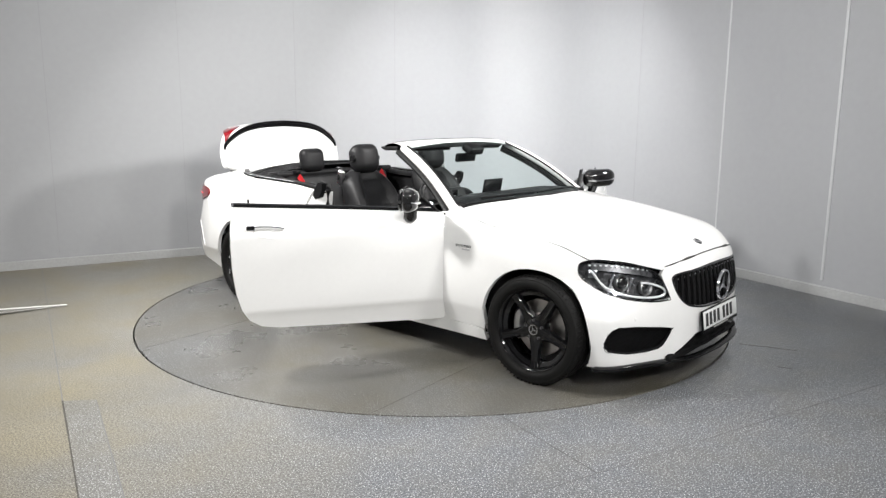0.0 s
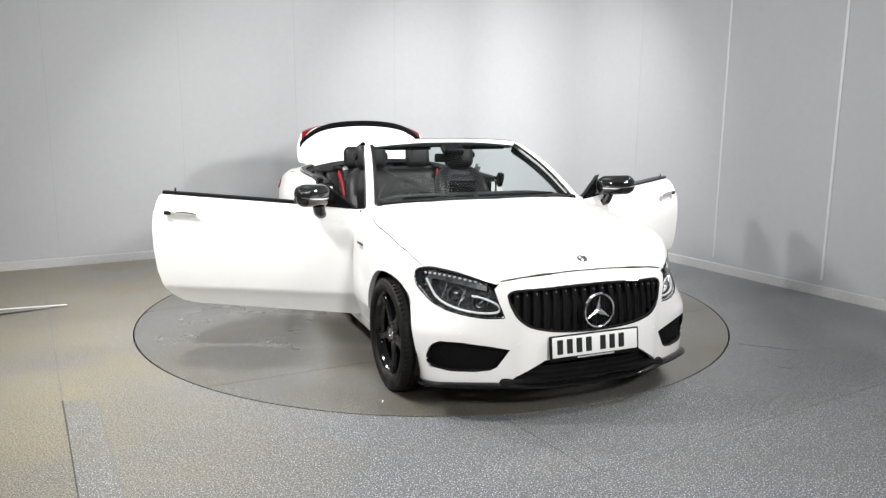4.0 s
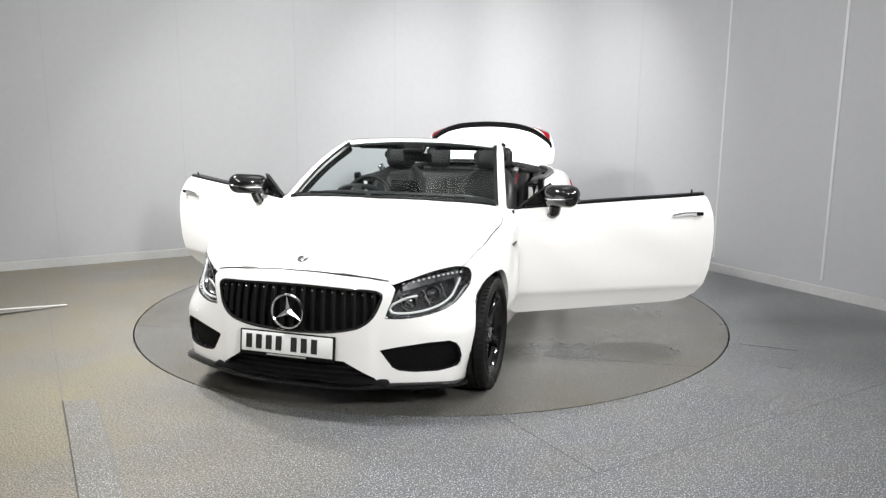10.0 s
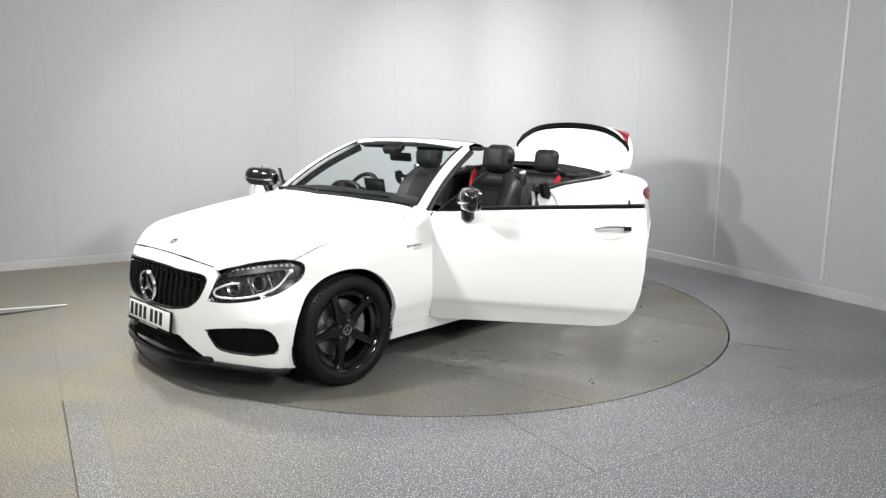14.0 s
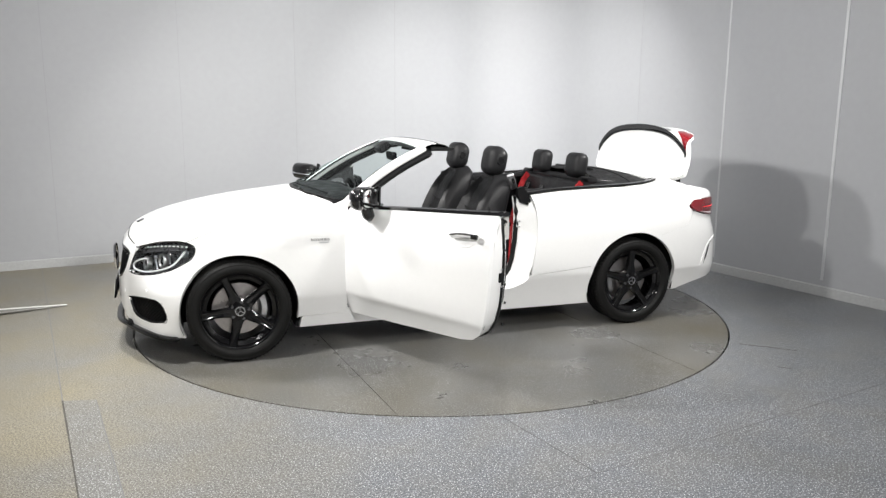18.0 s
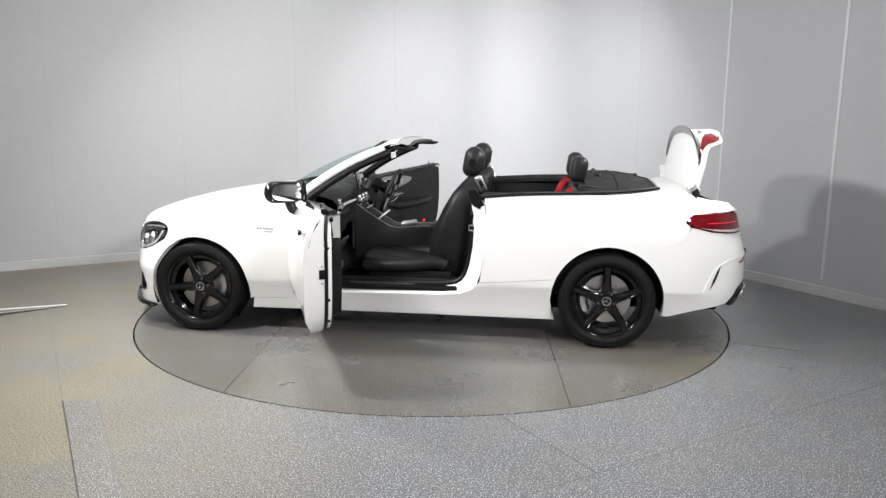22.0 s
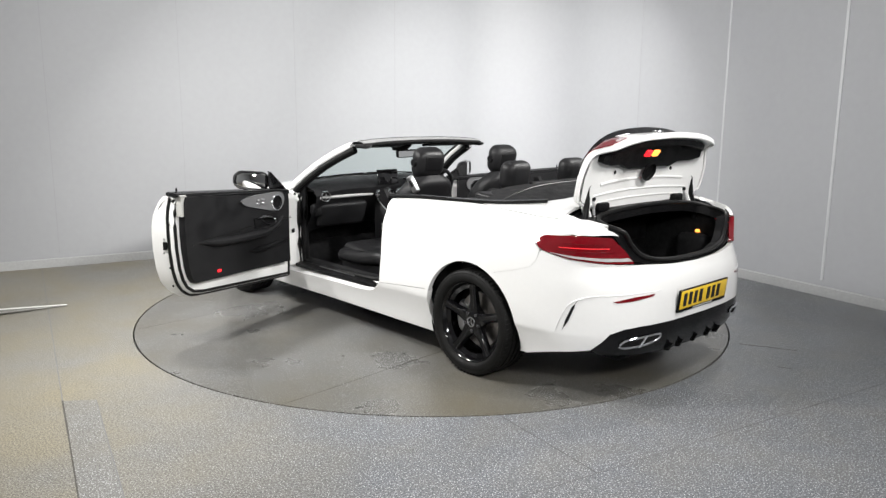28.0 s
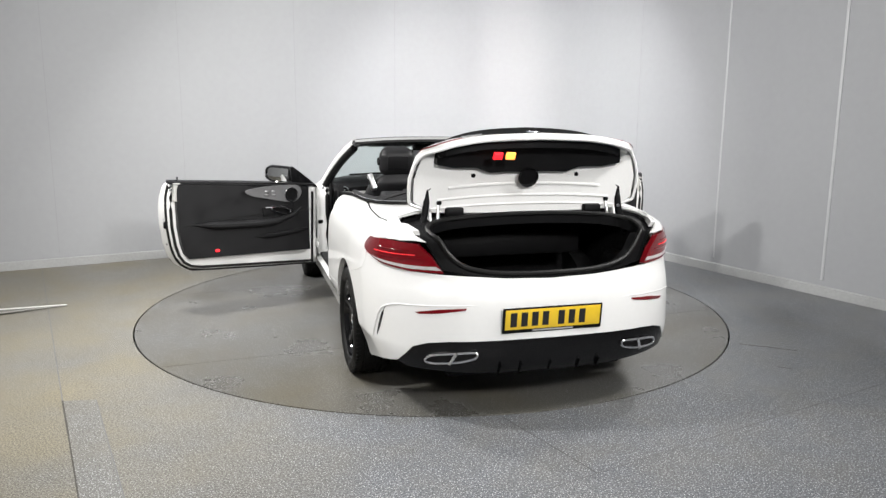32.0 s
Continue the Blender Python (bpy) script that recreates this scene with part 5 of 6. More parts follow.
# white strips added behind wing and bumper seams to lighten their dark gaps
for sgn in (1, -1):
    for line, way in (([(-1.927, .853, .83), (-1.916, .872, .77), (-1.883, .878, .732), (-1.761, .89, .693), (-1.641, .90, .664)], "tunnel"), ([(1.706, .806, .650), (1.66, .83, .645), (1.60, .85, .64)], "tunnel")):
        part("seam_backing", tube([Vector((p.x, p.y * sgn, p.z)) for p in on_line(spline(line, 4), way, -.009)], .007, 6), M["jamb"], car, "white strip added to lighten the panel seam")
LID = [(-1.938, 0, 1.065), (-1.945, .3, 1.06), (-1.96, .55, 1.045), (-1.985, .665, 1.018), (-2.0, .695, 1.003), (-2.10, .70, .970), (-2.185, .66, .922), (-2.245, .612, .862), (-2.283, .555, .778), (-2.345, .42, .762), (-2.38, .25, .748), (-2.4, 0, .741)]
HINGE = Vector((-1.96, 0, 1.04))


LEAF = [(x, y * .938, z if z > .9 else .9 - (.9 - z) * .56) for x, y, z in LID]


def build_lid():
    lid = panel("boot_lid", both(LEAF), "lid", M["paint"], car, "white boot lid standing open", depth=.025, step=.035)[0]
    lid.matrix_basis = Matrix.Translation(HINGE) @ Matrix.Rotation(radians(90), 4, "Y") @ Matrix.Translation(-HINGE)
    small = lambda k: [(x, y * k, z) for x, y, z in LEAF]
    panel("lid_lining", both(small(.97)), "lid", M["jamb"], lid, "white pressed inner skin of the boot lid", lift=-.034, depth=.0, step=.05)
    rim = both(LEAF)
    part("lid_flange", tube(on_line(spline(rim, 3, True), "lid", -.026), .009, 6, True), M["jamb"], lid, "white folded edge of the boot lid")
    trim = [(-2.175, 0, 1.045), (-2.17, .22, 1.04), (-2.19, .30, 1.025), (-2.17, .43, .995), (-2.17, .53, .965), (-2.21, .535, .91), (-2.27, .51, .872), (-2.305, .44, .86), (-2.345, .30, .852), (-2.37, 0, .848)]
    card = panel("lid_trim", both(trim), "lid", M["plastic"], lid, "black trim on the inside of the boot lid", lift=-.072, depth=-.035, step=.04)[0]
    part("grab_cup", lathe([(0, 0), (.05, .0), (.055, .006), (.055, .02)], 28, facing(on_form((-2.155, .0, 1.055), "lid", -.070)[0], (.35, 0, -.93))), M["plastic"], lid, "black round grab cup")
    for name, y, mat, lab in (("warning_lamp", .221, M["redlit"], "lit red warning lamp"), ("boot_lamp", .155, M["amber"], "lit warm boot lamp")):
        part(name, rbox((.040, .050, .016), .005, 2, pose(-2.252, y, .832 if y < .2 else .838, 0, -35, 0)), mat, lid, lab)
    for x, z, w, r in ((-2.035, 1.056, .50, .007), (-2.10, 1.052, .44, .009), (-1.985, 1.058, .54, .006)):
        part("press_rib", tube(on_line(spline([(x, -w, z), (x, -w * .5, z), (x, 0, z), (x, w * .5, z), (x, w, z)], 5), "lid", -.035), r, 8, flat=.7), M["jamb"], lid, "pressed rib on the inner skin")
    for y in (-.30, .30):
        p, n = on_form((-2.15, y, 1.04), "lid", -.036)
        part("lid_plug", lathe([(0, .003), (.011, .003), (.012, 0)], 14, facing(p, -n)), M["plastic"], lid)
    for sgn in (1, -1):
        p, n = on_form((-2.30, .36 * sgn, .95), "lid", -.078)
        part("trim_slot", rbox((.10, .008, .03), .004, 2, facing(p, -n)), M["dark"], lid)
        lamp = [(-2.150, .622, .960), (-2.25, .545, .953), (-2.32, .43, .922), (-2.335, .40, .89), (-2.33, .41, .855), (-2.30, .485, .840), (-2.275, .54, .848), (-2.235, .586, .887), (-2.19, .608, .92)]
        f = [(x, y * sgn, z) for x, y, z in (lamp if sgn > 0 else lamp[::-1])]
        panel("lid_lamp", f, "lid", M["red"], lid, "red lamp on the boot lid", lift=.004, depth=.006, step=.025)
        band = [(-2.30, .50, .862), (-2.345, .425, .886), (-2.345, .425, .866), (-2.308, .495, .842)]
        f = [(x, y * sgn, z) for x, y, z in (band if sgn > 0 else band[::-1])]
        panel("lamp_band", f, "lid", M["tailclear"], lid, "clear lamp band", lift=.007, depth=.003, step=.02)
    edge = [(-2.375, 0, 1.01), (-2.36, .2, 1.008), (-2.325, .36, 1.002), (-2.26, .50, .992), (-2.17, .615, .985), (-2.10, .672, .982)]
    edge = edge[:-1] + [(-2.12, .640, .984)]
    pts = on_line(spline(both(edge[::-1]), 5), "lid", .004)
    foot = on_line([p.lerp(Vector((-2.0, 0, p.z)), .03) for p in pts], "lid", -.004)
    lip = []
    for i, p in enumerate(pts):
        d = (p - Vector((-1.70, p.y * .6, .65))).normalized()
        lip.append(p + d * .033 * (1 - abs(2 * i / (len(pts) - 1) - 1) ** 3) + Vector((-.012, 0, 0)))
    heel = on_line([p + Vector((-.004, 0, -.012)) for p in pts], "lid", -.004)
    part("spoiler", sheet([foot, [a.lerp(b, .6) + Vector((.004, 0, .004)) for a, b in zip(foot, lip)], lip, [p + Vector((-.006, 0, -.006)) for p in lip], heel]), M["gloss"], lid, "gloss black boot lid spoiler")
    p, n = on_form((-2.375, 0, .93), "lid", .004)
    part("lid_emblem", lathe([(.026, .0), (.028, .005), (.033, .005), (.035, 0)], 28, facing(p, n)), M["chrome"], lid, "chrome ring emblem")
    p, n = on_form((-2.37, .33, .95), "lid", .003)
    part("lid_badge", rbox((.11, .004, .022), .002, 1, facing(p, n)), M["satin"], lid)
    return lid


build_lid()


def build_boot():
    hole = [(-2.03, 0, 1.035), (-2.035, .42, 1.02), (-2.055, .54, 1.0), (-2.11, .595, .965), (-2.20, .575, .90), (-2.275, .51, .83), (-2.325, .41, .785), (-2.37, .25, .768), (-2.385, 0, .763)]
    gutter = panel("boot_gutter", both(LID), "lid", M["plastic"], car, "black gutter round the boot opening", holes=(both(hole),), lift=-.045, depth=-.02, hole_depth=.05, step=.04)[0]
    part("boot_seal", tube(on_line(spline(both(hole), 4, True), "lid", -.038), .013, 8, True), M["seal"], car, "black rubber boot seal")
    tub = part("boot_floor", rbox((.84, 1.18, .02), .005, 1, pose(-1.84, 0, .50)), M["carpet"], car, "black carpeted boot floor")
    for sgn in (1, -1):
        part("boot_side", prism([(-1.42, .49), (-1.42, .975), (-2.02, .955), (-2.12, .915), (-2.20, .83), (-2.25, .74), (-2.27, .49)], .02, pose(0, .605 * sgn - (.02 if sgn < 0 else 0), 0)), M["carpet"], tub, "black boot side lining")
        part("boot_corner", rbox((.22, .12, .30), .05, 3, pose(-2.05, .55 * sgn, .64)), M["carpet"], tub)
        part("hinge_arm", tube(spline([(-2.02, .595 * sgn, .88), (-2.015, .590 * sgn, .94), (-2.005, .565 * sgn, 1.02), (-2.0, .555 * sgn, 1.09), (-2.0, .553 * sgn, 1.165)], 5), [.015] * 8 + [.018] * 8 + [.014] * 5, 10), M["plastic"], car, "black boot hinge arm")
        part("hinge_joint", lathe([(0, .014), (.022, .012), (.026, .0), (.022, -.012), (0, -.014)], 16, pose(-2.0, .553 * sgn, 1.168, 0, 0, 90)), M["plastic"], car, "black round hinge joint")
        part("gas_strut", tube([Vector((-2.02, .50 * sgn, .94)), Vector((-1.99, .485 * sgn, 1.075))], .009, 8), M["satin"], car, "boot gas strut")
        part("strut_joint", lathe([(0, .010), (.014, .010), (.014, -.010), (0, -.010)], 12, pose(-1.99, .485 * sgn, 1.08, 0, 0, 90)), M["plastic"], car)
        part("hinge_bracket", rbox((.05, .014, .13), .004, 2, pose(-1.985, .535 * sgn, 1.01, 0, 20, 0)), M["jamb"], car, "white boot hinge bracket")
        part("hinge_plate", rbox((.03, .05, .08), .006, 2, pose(-1.965, .57 * sgn, 1.10, 0, 10, 0)), M["jamb"], car, "white hinge plate")
        part("hinge_motor", rbox((.05, .10, .05), .012, 2, pose(-1.99, .40 * sgn, 1.03)), M["plastic"], car, "black hinge drive")
        part("hinge_bolt", lathe([(0, .006), (.008, .006), (.009, 0)], 10, pose(-2.03, .545 * sgn, 1.045, 0, 0, 90)), M["satin"], car)
    part("boot_front", rbox((.02, 1.22, .50), .005, 1, pose(-1.42, 0, .74)), M["carpet"], tub, "black boot front lining")
    part("boot_top", rbox((.45, 1.1, .02), .005, 1, pose(-1.66, 0, .985)), M["carpet"], tub)
    part("boot_back", rbox((.02, .84, .24), .005, 1, pose(-2.30, 0, .62)), M["carpet"], tub)
    part("boot_divider", rbox((.02, .90, .13), .01, 2, pose(-1.75, 0, .80)), M["plastic"], tub, "dark roof stowage divider")
    part("boot_lamp", rbox((.03, .012, .02), .004, 2, pose(-2.05, -.595, .80)), M["amber"], tub, "lit warm boot lamp")
    part("boot_sticker", rbox((.003, .09, .05), .001, 1, pose(-1.735, -.24, .80)), M["grey"], tub, "small pale label")


build_boot()


def build_tonneau():
    """The black cover over the folded soft top behind the rear seats."""
    rows = []
    for i in range(13):
        x = -1.27 - .52 * i / 12
        t = i / 12
        w = .70 if t < .5 else .70 - .24 * ((t - .5) / .5) ** 2.2
        rise = .06 * math.sin(math.pi * min(1, .30 + .70 * t)) ** .8
        row = []
        for j in range(21):
            s = -1 + j / 10
            base = on_form((x, .2, 1.1), "tunnel")[0].z - CROWN(x) * 1.0 * s * s * .5
            row.append(Vector((x, w * s, base - .012 + rise * (1 - abs(s) ** 3.5))))
        rows.append(row)
    t = part("soft_top_cover", sheet(rows), M["fabric"], car, "black cover over the folded soft top")
    part("cover_seam", tube([p + Vector((0, 0, .003)) for p in rows[5]], .004, 5), M["seal"], t)
    part("cover_seam", tube([r[10] + Vector((0, 0, .002)) for r in rows], .003, 5), M["seal"], t)
    part("cover_edge", tube([p for p in rows[-1]], .012, 6), M["seal"], t, "black cover edge")
    part("cover_glint", tube([p + Vector((-.018, 0, .004)) for p in rows[-1][2:-2]], .005, 5), M["chrome"], t, "thin bright moulding")


build_tonneau()

# ---- cabin ----
part("cabin_floor", rbox((2.0, 1.40, .03), .01, 1, pose(-.15, 0, .235)), M["carpet"], car, "black cabin carpet")
part("bulkhead", rbox((.05, 1.46, .62), .02, 1, pose(.86, 0, .58)), M["carpet"], car, "black front bulkhead")
part("foot_rest", rbox((.35, 1.40, .04), .02, 1, pose(.72, 0, .36, 0, -50, 0)), M["carpet"], car)
for sgn in (1, -1):
    part("kick_panel", rbox((.24, .03, .55), .015, 2, pose(.72, .715 * sgn, .55)), M["plastic"], car)
    part("rear_side_trim", rbox((.86, .06, .70), .03, 3, pose(-1.0, .705 * sgn, .668)), M["leather"], car, "black leather rear side trim")
    part("side_ledge", tube(spline([(-.56, .715 * sgn, .975), (-.9, .69 * sgn, .99), (-1.15, .66 * sgn, 1.0), (-1.3, .62 * sgn, 1.03)], 4), .045, 8, flat=.6), M["leather"], car, "black padded side ledge")


def build_seat(sgn):
    """A front sports seat, head rest and belt guide."""
    y0 = .385 * sgn
    seat = part("front_seat", rbox((.50, .40, .14), .05, 4, pose(.06, y0, .455, 0, -7, 0)), M["leather"], car, "black leather sports seat")
    for s in (1, -1):
        part("cushion_bolster", tube(spline([(.30, y0 + .20 * s, .455), (.10, y0 + .225 * s, .465), (-.10, y0 + .235 * s, .48), (-.24, y0 + .225 * s, .50), (-.32, y0 + .215 * s, .47)], 4), [.03] + [.055] * 15 + [.035], 12, flat=.95), M["leather"], seat, "padded cushion bolster")
        part("seat_rail", rbox((.50, .04, .05), .01, 2, pose(.0, y0 + .17 * s, .285)), M["plastic"], seat)
        part("seat_side", rbox((.58, .03, .13), .012, 2, pose(-.06, y0 + .235 * s, .375)), M["plastic"], seat, "black seat side cover")
    fl = spline([(-.19, 0, .44), (-.165, 0, .60), (-.205, 0, .75), (-.265, 0, .88), (-.325, 0, .98), (-.385, 0, 1.05), (-.44, 0, 1.10)], 4)
    rl = spline([(-.42, 0, .38), (-.46, 0, .50), (-.495, 0, .66), (-.53, 0, .84), (-.565, 0, .98), (-.585, 0, 1.06), (-.56, 0, 1.115)], 4)
    wl = spline([(.20, 0, 0), (.235, 0, 0), (.245, 0, 0), (.235, 0, 0), (.215, 0, 0), (.18, 0, 0), (.115, 0, 0)], 4)
    pw = lambda v: math.copysign(abs(v) ** .6, v)
    rings = []
    for f, r, w in zip(fl, rl, wl):
        ring = []
        for k in range(28):
            a = 2 * math.pi * k / 28
            y = pw(math.sin(a))
            q = (1 + pw(math.cos(a))) / 2
            if math.cos(a) > 0:
                q -= .26 * max(0, 1 - (y / .72) ** 4)
            p = r.lerp(f, q)
            ring.append(Vector((p.x, y0 + w.x * y, p.z)))
        rings.append(ring)
    verts = [v for r in rings for v in r]
    N = len(rings)
    faces = [(i * 28 + k, i * 28 + (k + 1) % 28, (i + 1) * 28 + (k + 1) % 28, (i + 1) * 28 + k) for i in range(N - 1) for k in range(28)]
    faces += [tuple(range(27, -1, -1)), tuple((N - 1) * 28 + k for k in range(28))]
    bm = from_lists(verts, faces)
    bmesh.ops.recalc_face_normals(bm, faces=bm.faces)
    part("backrest", bm, M["leather"], seat, "black leather sports backrest", 60)
    rows = []
    for i in range(3, 22):
        f, r, w = fl[i], rl[i], wl[i]
        rows.append([Vector((r.lerp(f, .74 + .030).x + .003 * math.cos(i * 2.1), y0 + .62 * w.x * s, f.lerp(r, .25).z)) for s in np.linspace(-1, 1, 7)])
    part("backrest_insert", sheet(rows), M["leather"], seat, "ribbed leather insert")
    # head rest
    bm = rbox((.14, .255, .218), .069, 6)
    for v in bm.verts:
        k = v.co.z / .218
        v.co.y *= 1 - .14 * abs(k) * 2 * abs(k)
        v.co.x += -.02 * (2 * v.co.y / .265) ** 2 + .02 * k * k
    bmesh.ops.transform(bm, matrix=pose(-.48, y0, 1.203, 0, -10, 0), verts=bm.verts)
    part("head_rest", bm, M["leather"], seat, "black leather head rest", 60)
    for s in (1, -1):
        part("head_rest_button", lathe([(0, .004), (.020, .004), (.024, .008), (.028, .003), (.030, -.006)], 20, pose(-.485, y0 + .128 * s, 1.205, 0, 0, 0 if s > 0 else 180)), M["plastic"], seat)
        part("head_rest_post", tube([Vector((-.50, y0 + .05 * s, 1.06)), Vector((-.485, y0 + .05 * s, 1.14))], .008, 8), M["chrome"], seat)
    part("head_rest_back", rbox((.012, .15, .10), .005, 3, pose(-.552, y0, 1.195, 0, -10, 0)), M["plastic"], seat, "matt panel in the back of the head rest")
    part("head_rest_collar", rbox((.07, .16, .03), .012, 3, pose(-.505, y0, 1.092, 0, -10, 0)), M["plastic"], seat)
    for k in range(4):
        z = .60 + .085 * k
        part("backrest_piping", tube([Vector((fx + .004, y0 + yy, z + dz)) for fx, yy, dz in [(-.262 - .30 * max(0, z - .70), v, -.012 * (1 - (v / .12) ** 2)) for v in (-.12, -.06, 0, .06, .12)]], .004, 6), M["seal"], seat)
    # belt guide on the outer shoulder
    part("belt_guide", rbox((.055, .040, .125), .014, 3, pose(-.548, y0 + .188 * sgn, 1.062, -14 * sgn, 24, 0)), M["satin"], seat, "silver belt guide on the shoulder")
    part("belt_slot", rbox((.025, .046, .05), .006, 2, pose(-.550, y0 + .190 * sgn, 1.070, -14 * sgn, 24, 0)), M["dark"], seat)
    # red belts
    strap = tube(spline([(-.54, .675 * sgn, .83), (-.515, .69 * sgn, .72), (-.50, .705 * sgn, .55), (-.49, .70 * sgn, .38)], 4), .024, 4, flat=.12, up=Vector((0, 1, 0)), square=True)
    part("seat_belt", strap, M["belt"], car, "red front seat belt")
    part("belt_buckle", rbox((.02, .03, .05), .006, 2, pose(-.16, y0 - .25 * sgn, .56, 0, -20, 0)), M["belt"], car)
    return seat


build_seat(1)
build_seat(-1)


def build_rear():
    bench = part("rear_bench", rbox((.46, 1.20, .16), .06, 4, pose(-.93, 0, .48, 0, -6, 0)), M["leather"], car, "black leather rear bench")
    part("rear_backrest", rbox((.14, 1.16, .56), .05, 4, pose(-1.21, 0, .76, 0, -14, 0)), M["leather"], bench, "black leather rear backrest")
    part("rear_shelf", rbox((.24, 1.30, .05), .02, 3, pose(-1.34, 0, 1.035, 0, -6, 0)), M["leather"], bench, "black rear shelf")
    for s in (1, -1):
        for yy in (.18, .44):
            part("rear_seat_swell", tube(spline([(-1.10, yy * s, .58), (-1.13, yy * s, .75), (-1.19, yy * s, .95)], 4), .035, 8), M["leather"], bench)
        bm = rbox((.12, .225, .195), .055, 5)
        bmesh.ops.transform(bm, matrix=pose(-1.235, .293 * s, 1.152, 0, -8, 0), verts=bm.verts)
        part("rear_head_rest", bm, M["leather"], bench, "black leather rear head rest", 60)
        part("rear_belt", tube(spline([(-1.19, .47 * s, 1.03), (-1.13, .46 * s, .955), (-1.08, .45 * s, .80), (-1.02, .44 * s, .60)], 4), .024, 4, flat=.12, up=Vector((0, 1, 0)), square=True), M["belt"], car, "red rear seat belt")
        part("belt_mount", rbox((.06, .06, .03), .01, 2, pose(-1.22, .47 * s, 1.062)), M["plastic"], car)
    part("rear_divider", rbox((.20, .16, .10), .03, 3, pose(-1.05, 0, .60)), M["leather"], bench)
    part("wind_deflector", rbox((.04, .62, .05), .02, 3, pose(-1.38, 0, 1.10)), M["plastic"], car, "low black rear wind deflector")


build_rear()


def build_dash():
    rows = []
    prof = [(.80, .985), (.70, 1.005), (.58, 1.0), (.48, .972), (.44, .93), (.45, .89), (.47, .85), (.50, .80), (.58, .70), (.62, .62)]
    for i in range(19):
        y = -.715 + 1.43 * i / 18
        e = abs(y) / .715
        rows.append([Vector((x + .10 * (1 - e * e) * (1 if x > .7 else .25), y, z + .012 * (1 - e ** 4) - (.03 * e ** 6))) for x, z in prof])
    dash = part("dashboard", sheet(rows), M["leather"], car, "black leather dashboard")
    for s in (1, -1):
        part("dash_end", rbox((.20, .03, .30), .015, 2, pose(.70, .715 * s, .84)), M["plastic"], dash)
    # aluminium trim band
    band = []
    for i in range(15):
        y = .16 + .52 * i / 14
        band.append([Vector((.452 - .005, y, .893 + .008 * math.sin(math.pi * i / 14))), Vector((.446, y, .885)), Vector((.452, y, .877))])
    part("dash_trim", sheet(band), M["trim"], dash, "brushed aluminium trim band")

    def vent(y, z, r, x=.45):
        o = part("air_vent", lathe([(r * .80, -.01), (r * .82, .010), (r * .9, .014), (r, .008), (r * 1.02, -.012)], 28, pose(x, y, z, 0, 0, 90)), M["chrome"], dash, "round air vent with a bright ring")
        part("vent_bore", lathe([(0, .002), (r * .81, .002), (r * .81, -.01)], 24, pose(x, y, z, 0, 0, 90)), M["dark"], dash)
        part("vent_cross", rbox((.004, r * 1.5, .006), .001, 1, pose(x - .008, y, z)), M["satin"], dash)
        part("vent_cross", rbox((.004, .008, r * .9), .001, 1, pose(x - .008, y, z)), M["satin"], dash)
    vent(.626, .897, .044)
    vent(-.626, .897, .044)
    for y in (-.105, 0, .105):
        vent(y, .880, .040, .425)
    # free-standing screen
    part("display", rbox((.014, .215, .125), .006, 2, pose(.455, 0, 1.02, 0, 12, 0)), M["gloss"], dash, "free-standing dark display")
    # instrument hood and wheel on the driver's side
    part("instrument_hood", tube(spline([(.44, -.56, .93), (.42, -.50, 1.0), (.42, -.37, 1.022), (.42, -.24, 1.0), (.44, -.18, .93)], 5), .022, 8), M["leather"], dash, "black instrument hood")
    part("instrument_panel", rbox((.02, .34, .11), .01, 2, pose(.50, -.37, .945, 0, 15, 0)), M["gloss"], dash)
    for y in (-.46, -.28):
        part("gauge_ring", lathe([(.045, 0), (.047, .006), (.051, .004), (.052, 0)], 24, pose(.485, y, .945, 0, 0, 90)), M["satin"], dash)
    wm = pose(.275, -.37, .905, 0, 0, 90) @ pose(0, 0, 0, -24, 0, 0)
    ring = [wm @ Vector((.185 * math.cos(a), 0, .185 * math.sin(a))) for a in np.linspace(0, 2 * math.pi, 41)[:-1]]
    sw = part("steering_wheel", tube(ring, .0165, 10, True), M["leather"], car, "black leather steering wheel with satin spokes")
    part("wheel_boss", lathe([(0, .024), (.04, .022), (.068, .008), (.072, -.02), (.05, -.05)], 28, wm), M["plastic"], sw, "black airbag boss")
    part("wheel_emblem", lathe([(.022, .024), (.024, .028), (.028, .025)], 24, wm), M["chrome"], sw)
    for a, w in ((4, .026), (176, .026), (270, .032)):
        p0, p1 = Vector((.06 * math.cos(radians(a)), 0, .06 * math.sin(radians(a)))), Vector((.175 * math.cos(radians(a)), 0, .175 * math.sin(radians(a))))
        part("wheel_spoke", tube([wm @ p0, wm @ p1], w, 6, flat=.35, up=wm.to_3x3() @ Vector((0, 1, 0))), M["satin"], sw, "satin metal spoke")
    part("column", tube([wm @ Vector((0, -.03, 0)), wm @ Vector((0, -.22, 0))], .045, 12), M["plastic"], sw)
    for s in (1, -1):
        part("stalk", tube([wm @ Vector((.03 * s, -.06, .01)), wm @ Vector((.16 * s, -.05, .03))], .009, 6), M["plastic"], sw)
    # centre console
    rows = []
    for i in range(14):
        t = i / 13
        x = .46 - .86 * t
        z = .85 - .19 * min(1, t / .34) ** .9 if t < .34 else .66 + .02 * math.sin((t - .34) / .66 * math.pi)
        w = .135 - .01 * t
        rows.append([Vector((x, -w, .30)), Vector((x, -w, z - .04)), Vector((x, -w + .02, z)), Vector((x, 0, z + .006)), Vector((x, w - .02, z)), Vector((x, w, z - .04)), Vector((x, w, .30))])
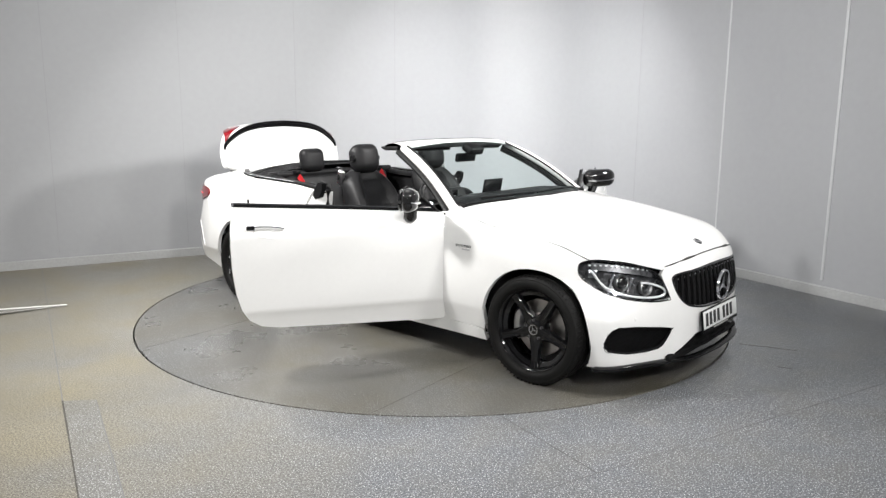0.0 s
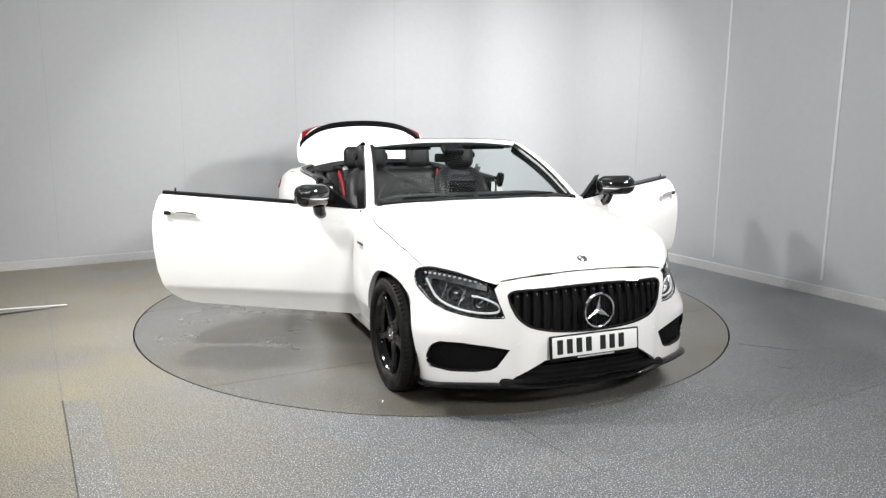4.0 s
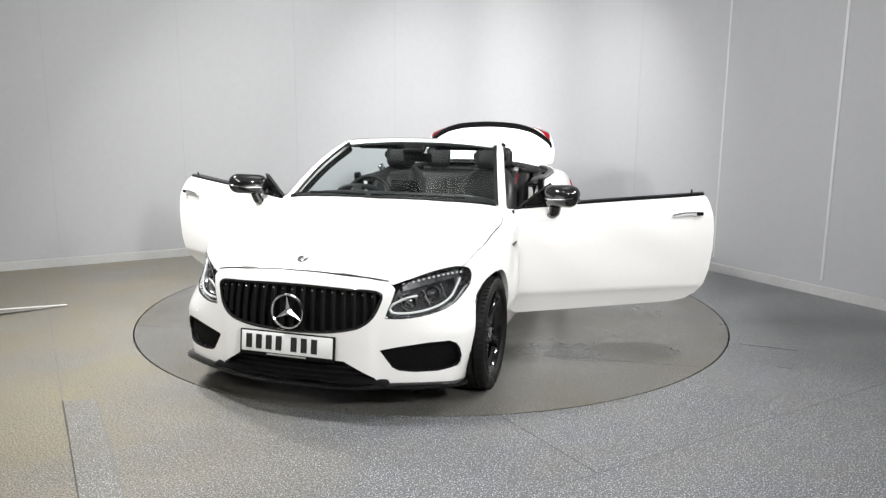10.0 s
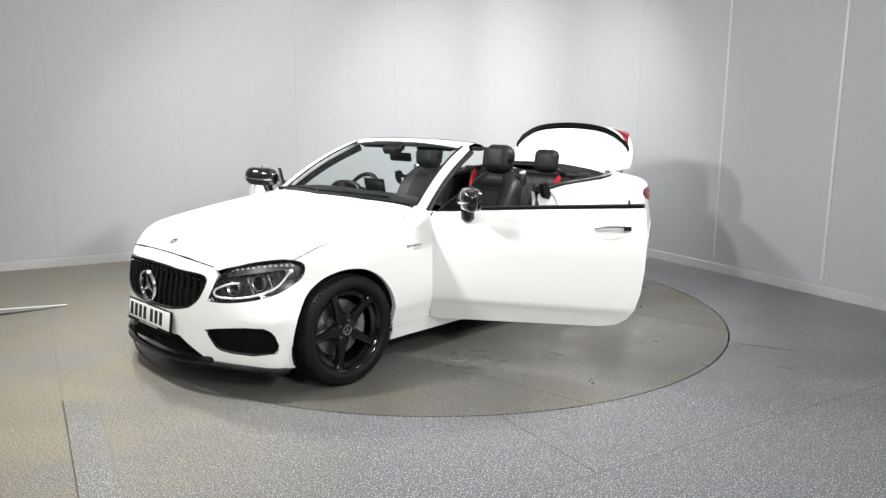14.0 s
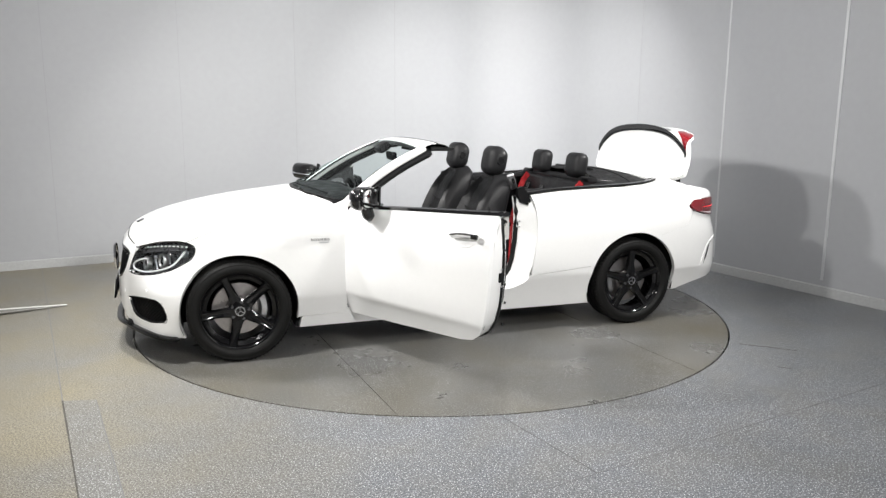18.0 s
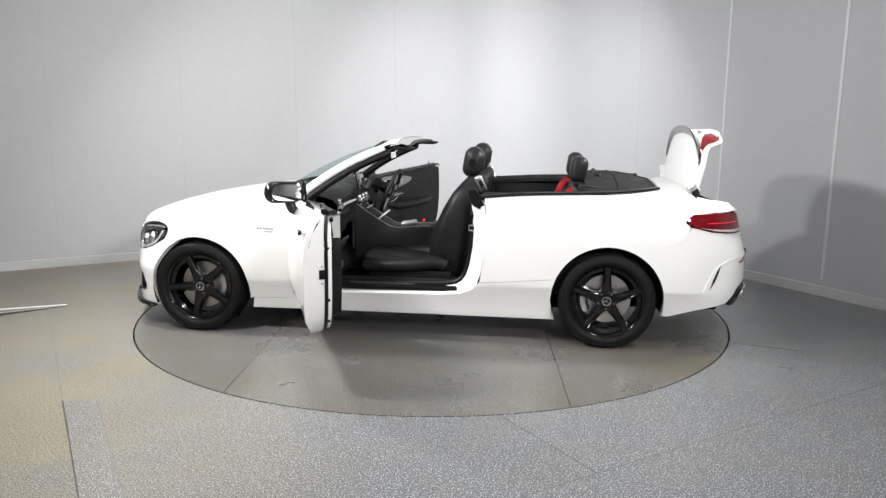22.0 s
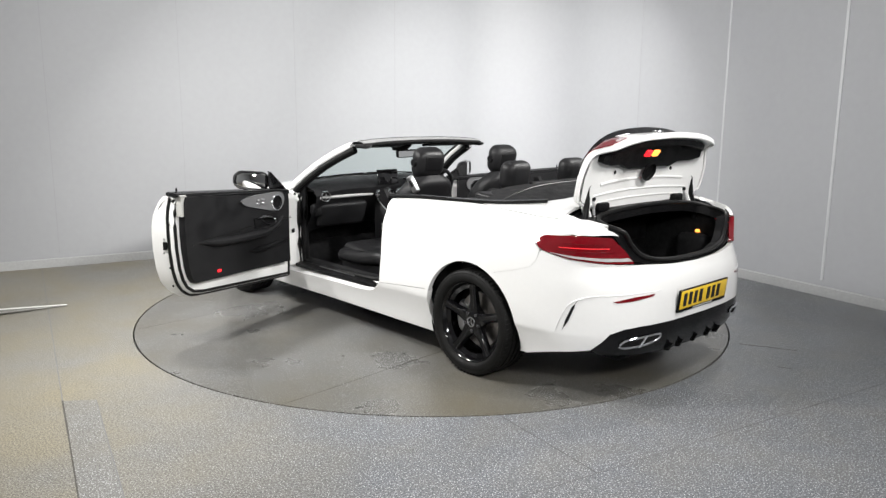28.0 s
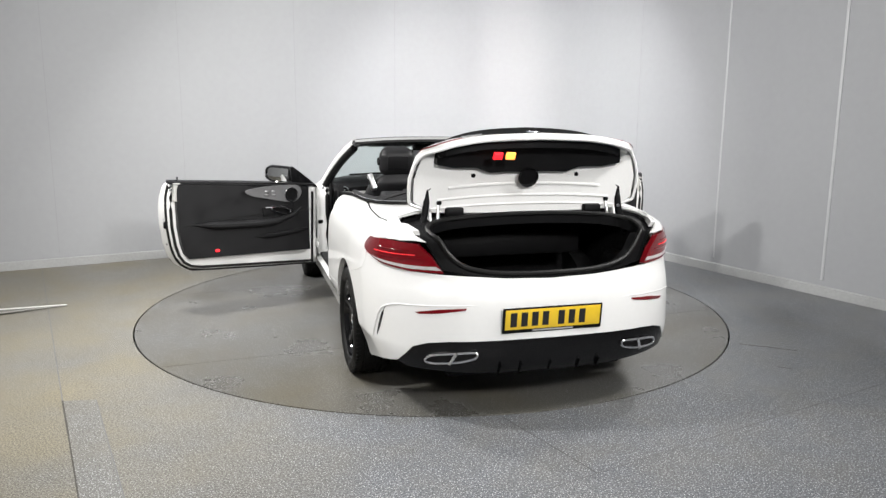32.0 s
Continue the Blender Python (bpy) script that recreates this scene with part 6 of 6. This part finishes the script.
    con = part("centre_console", sheet(rows), M["plastic"], car, "black centre console")
    for s in (1, -1):
        part("console_edge", tube([r[2 if s < 0 else 4] + Vector((0, 0, .002)) for r in rows], .0035, 6), M["satin"], con, "thin aluminium console edge")
    part("console_armrest", rbox((.34, .25, .09), .035, 4, pose(-.28, 0, .655)), M["leather"], con, "black leather centre arm rest")
    part("touch_pad", rbox((.12, .09, .035), .012, 3, pose(.06, 0, .69, 0, 10, 0)), M["satin"], con, "satin control pad")
    for k in range(5):
        part("console_switch", rbox((.012, .028, .010), .003, 2, pose(.375 - .0 * k, -.08 + .04 * k, .815, 0, 35, 0)), M["satin"], con)
    part("console_slot", rbox((.14, .16, .01), .004, 2, pose(.28, 0, .735, 0, 40, 0)), M["trim"], con)
    part("glove_box", rbox((.06, .46, .20), .03, 3, pose(.53, .42, .74, 0, -18, 0)), M["leather"], dash, "black glove box")
    for s in (1, -1):
        part("knee_panel", rbox((.10, .08, .10), .03, 3, pose(.54, .655 * s, .78)), M["plastic"], dash)
    part("pedal", rbox((.02, .08, .11), .008, 2, pose(.70, -.42, .45, 0, -30, 0)), M["satin"], car, "steel pedal")
    part("pedal", rbox((.02, .05, .15), .008, 2, pose(.70, -.28, .44, 0, -30, 0)), M["satin"], car, "steel pedal")
    for s in (1, -1):
        part("floor_mat", rbox((.50, .42, .012), .004, 1, pose(.42, .39 * s, .262)), M["carpet"], car, "black floor mat")


build_dash()

# ---- turning ----
CAR_X, CAR_Y, CAR_TURN = 0.134, -0.0145, -0.008


def heading(t):
    return -0.7195 - 0.11628 * t + 2.61e-5 * t * (32 - t)


def motions():
    """The plate turns clockwise, seen from above, and carries the car."""
    times = [float(i) for i in range(33)]
    walk(turntable, [(t, Matrix.Translation(RING_C) @ Matrix.Rotation(heading(t), 4, "Z")) for t in times])
    walk(car, [(t, Matrix.Rotation(heading(t), 4, "Z") @ Matrix.Translation((CAR_X, CAR_Y, 0)) @ Matrix.Rotation(CAR_TURN, 4, "Z")) for t in times])


motions()
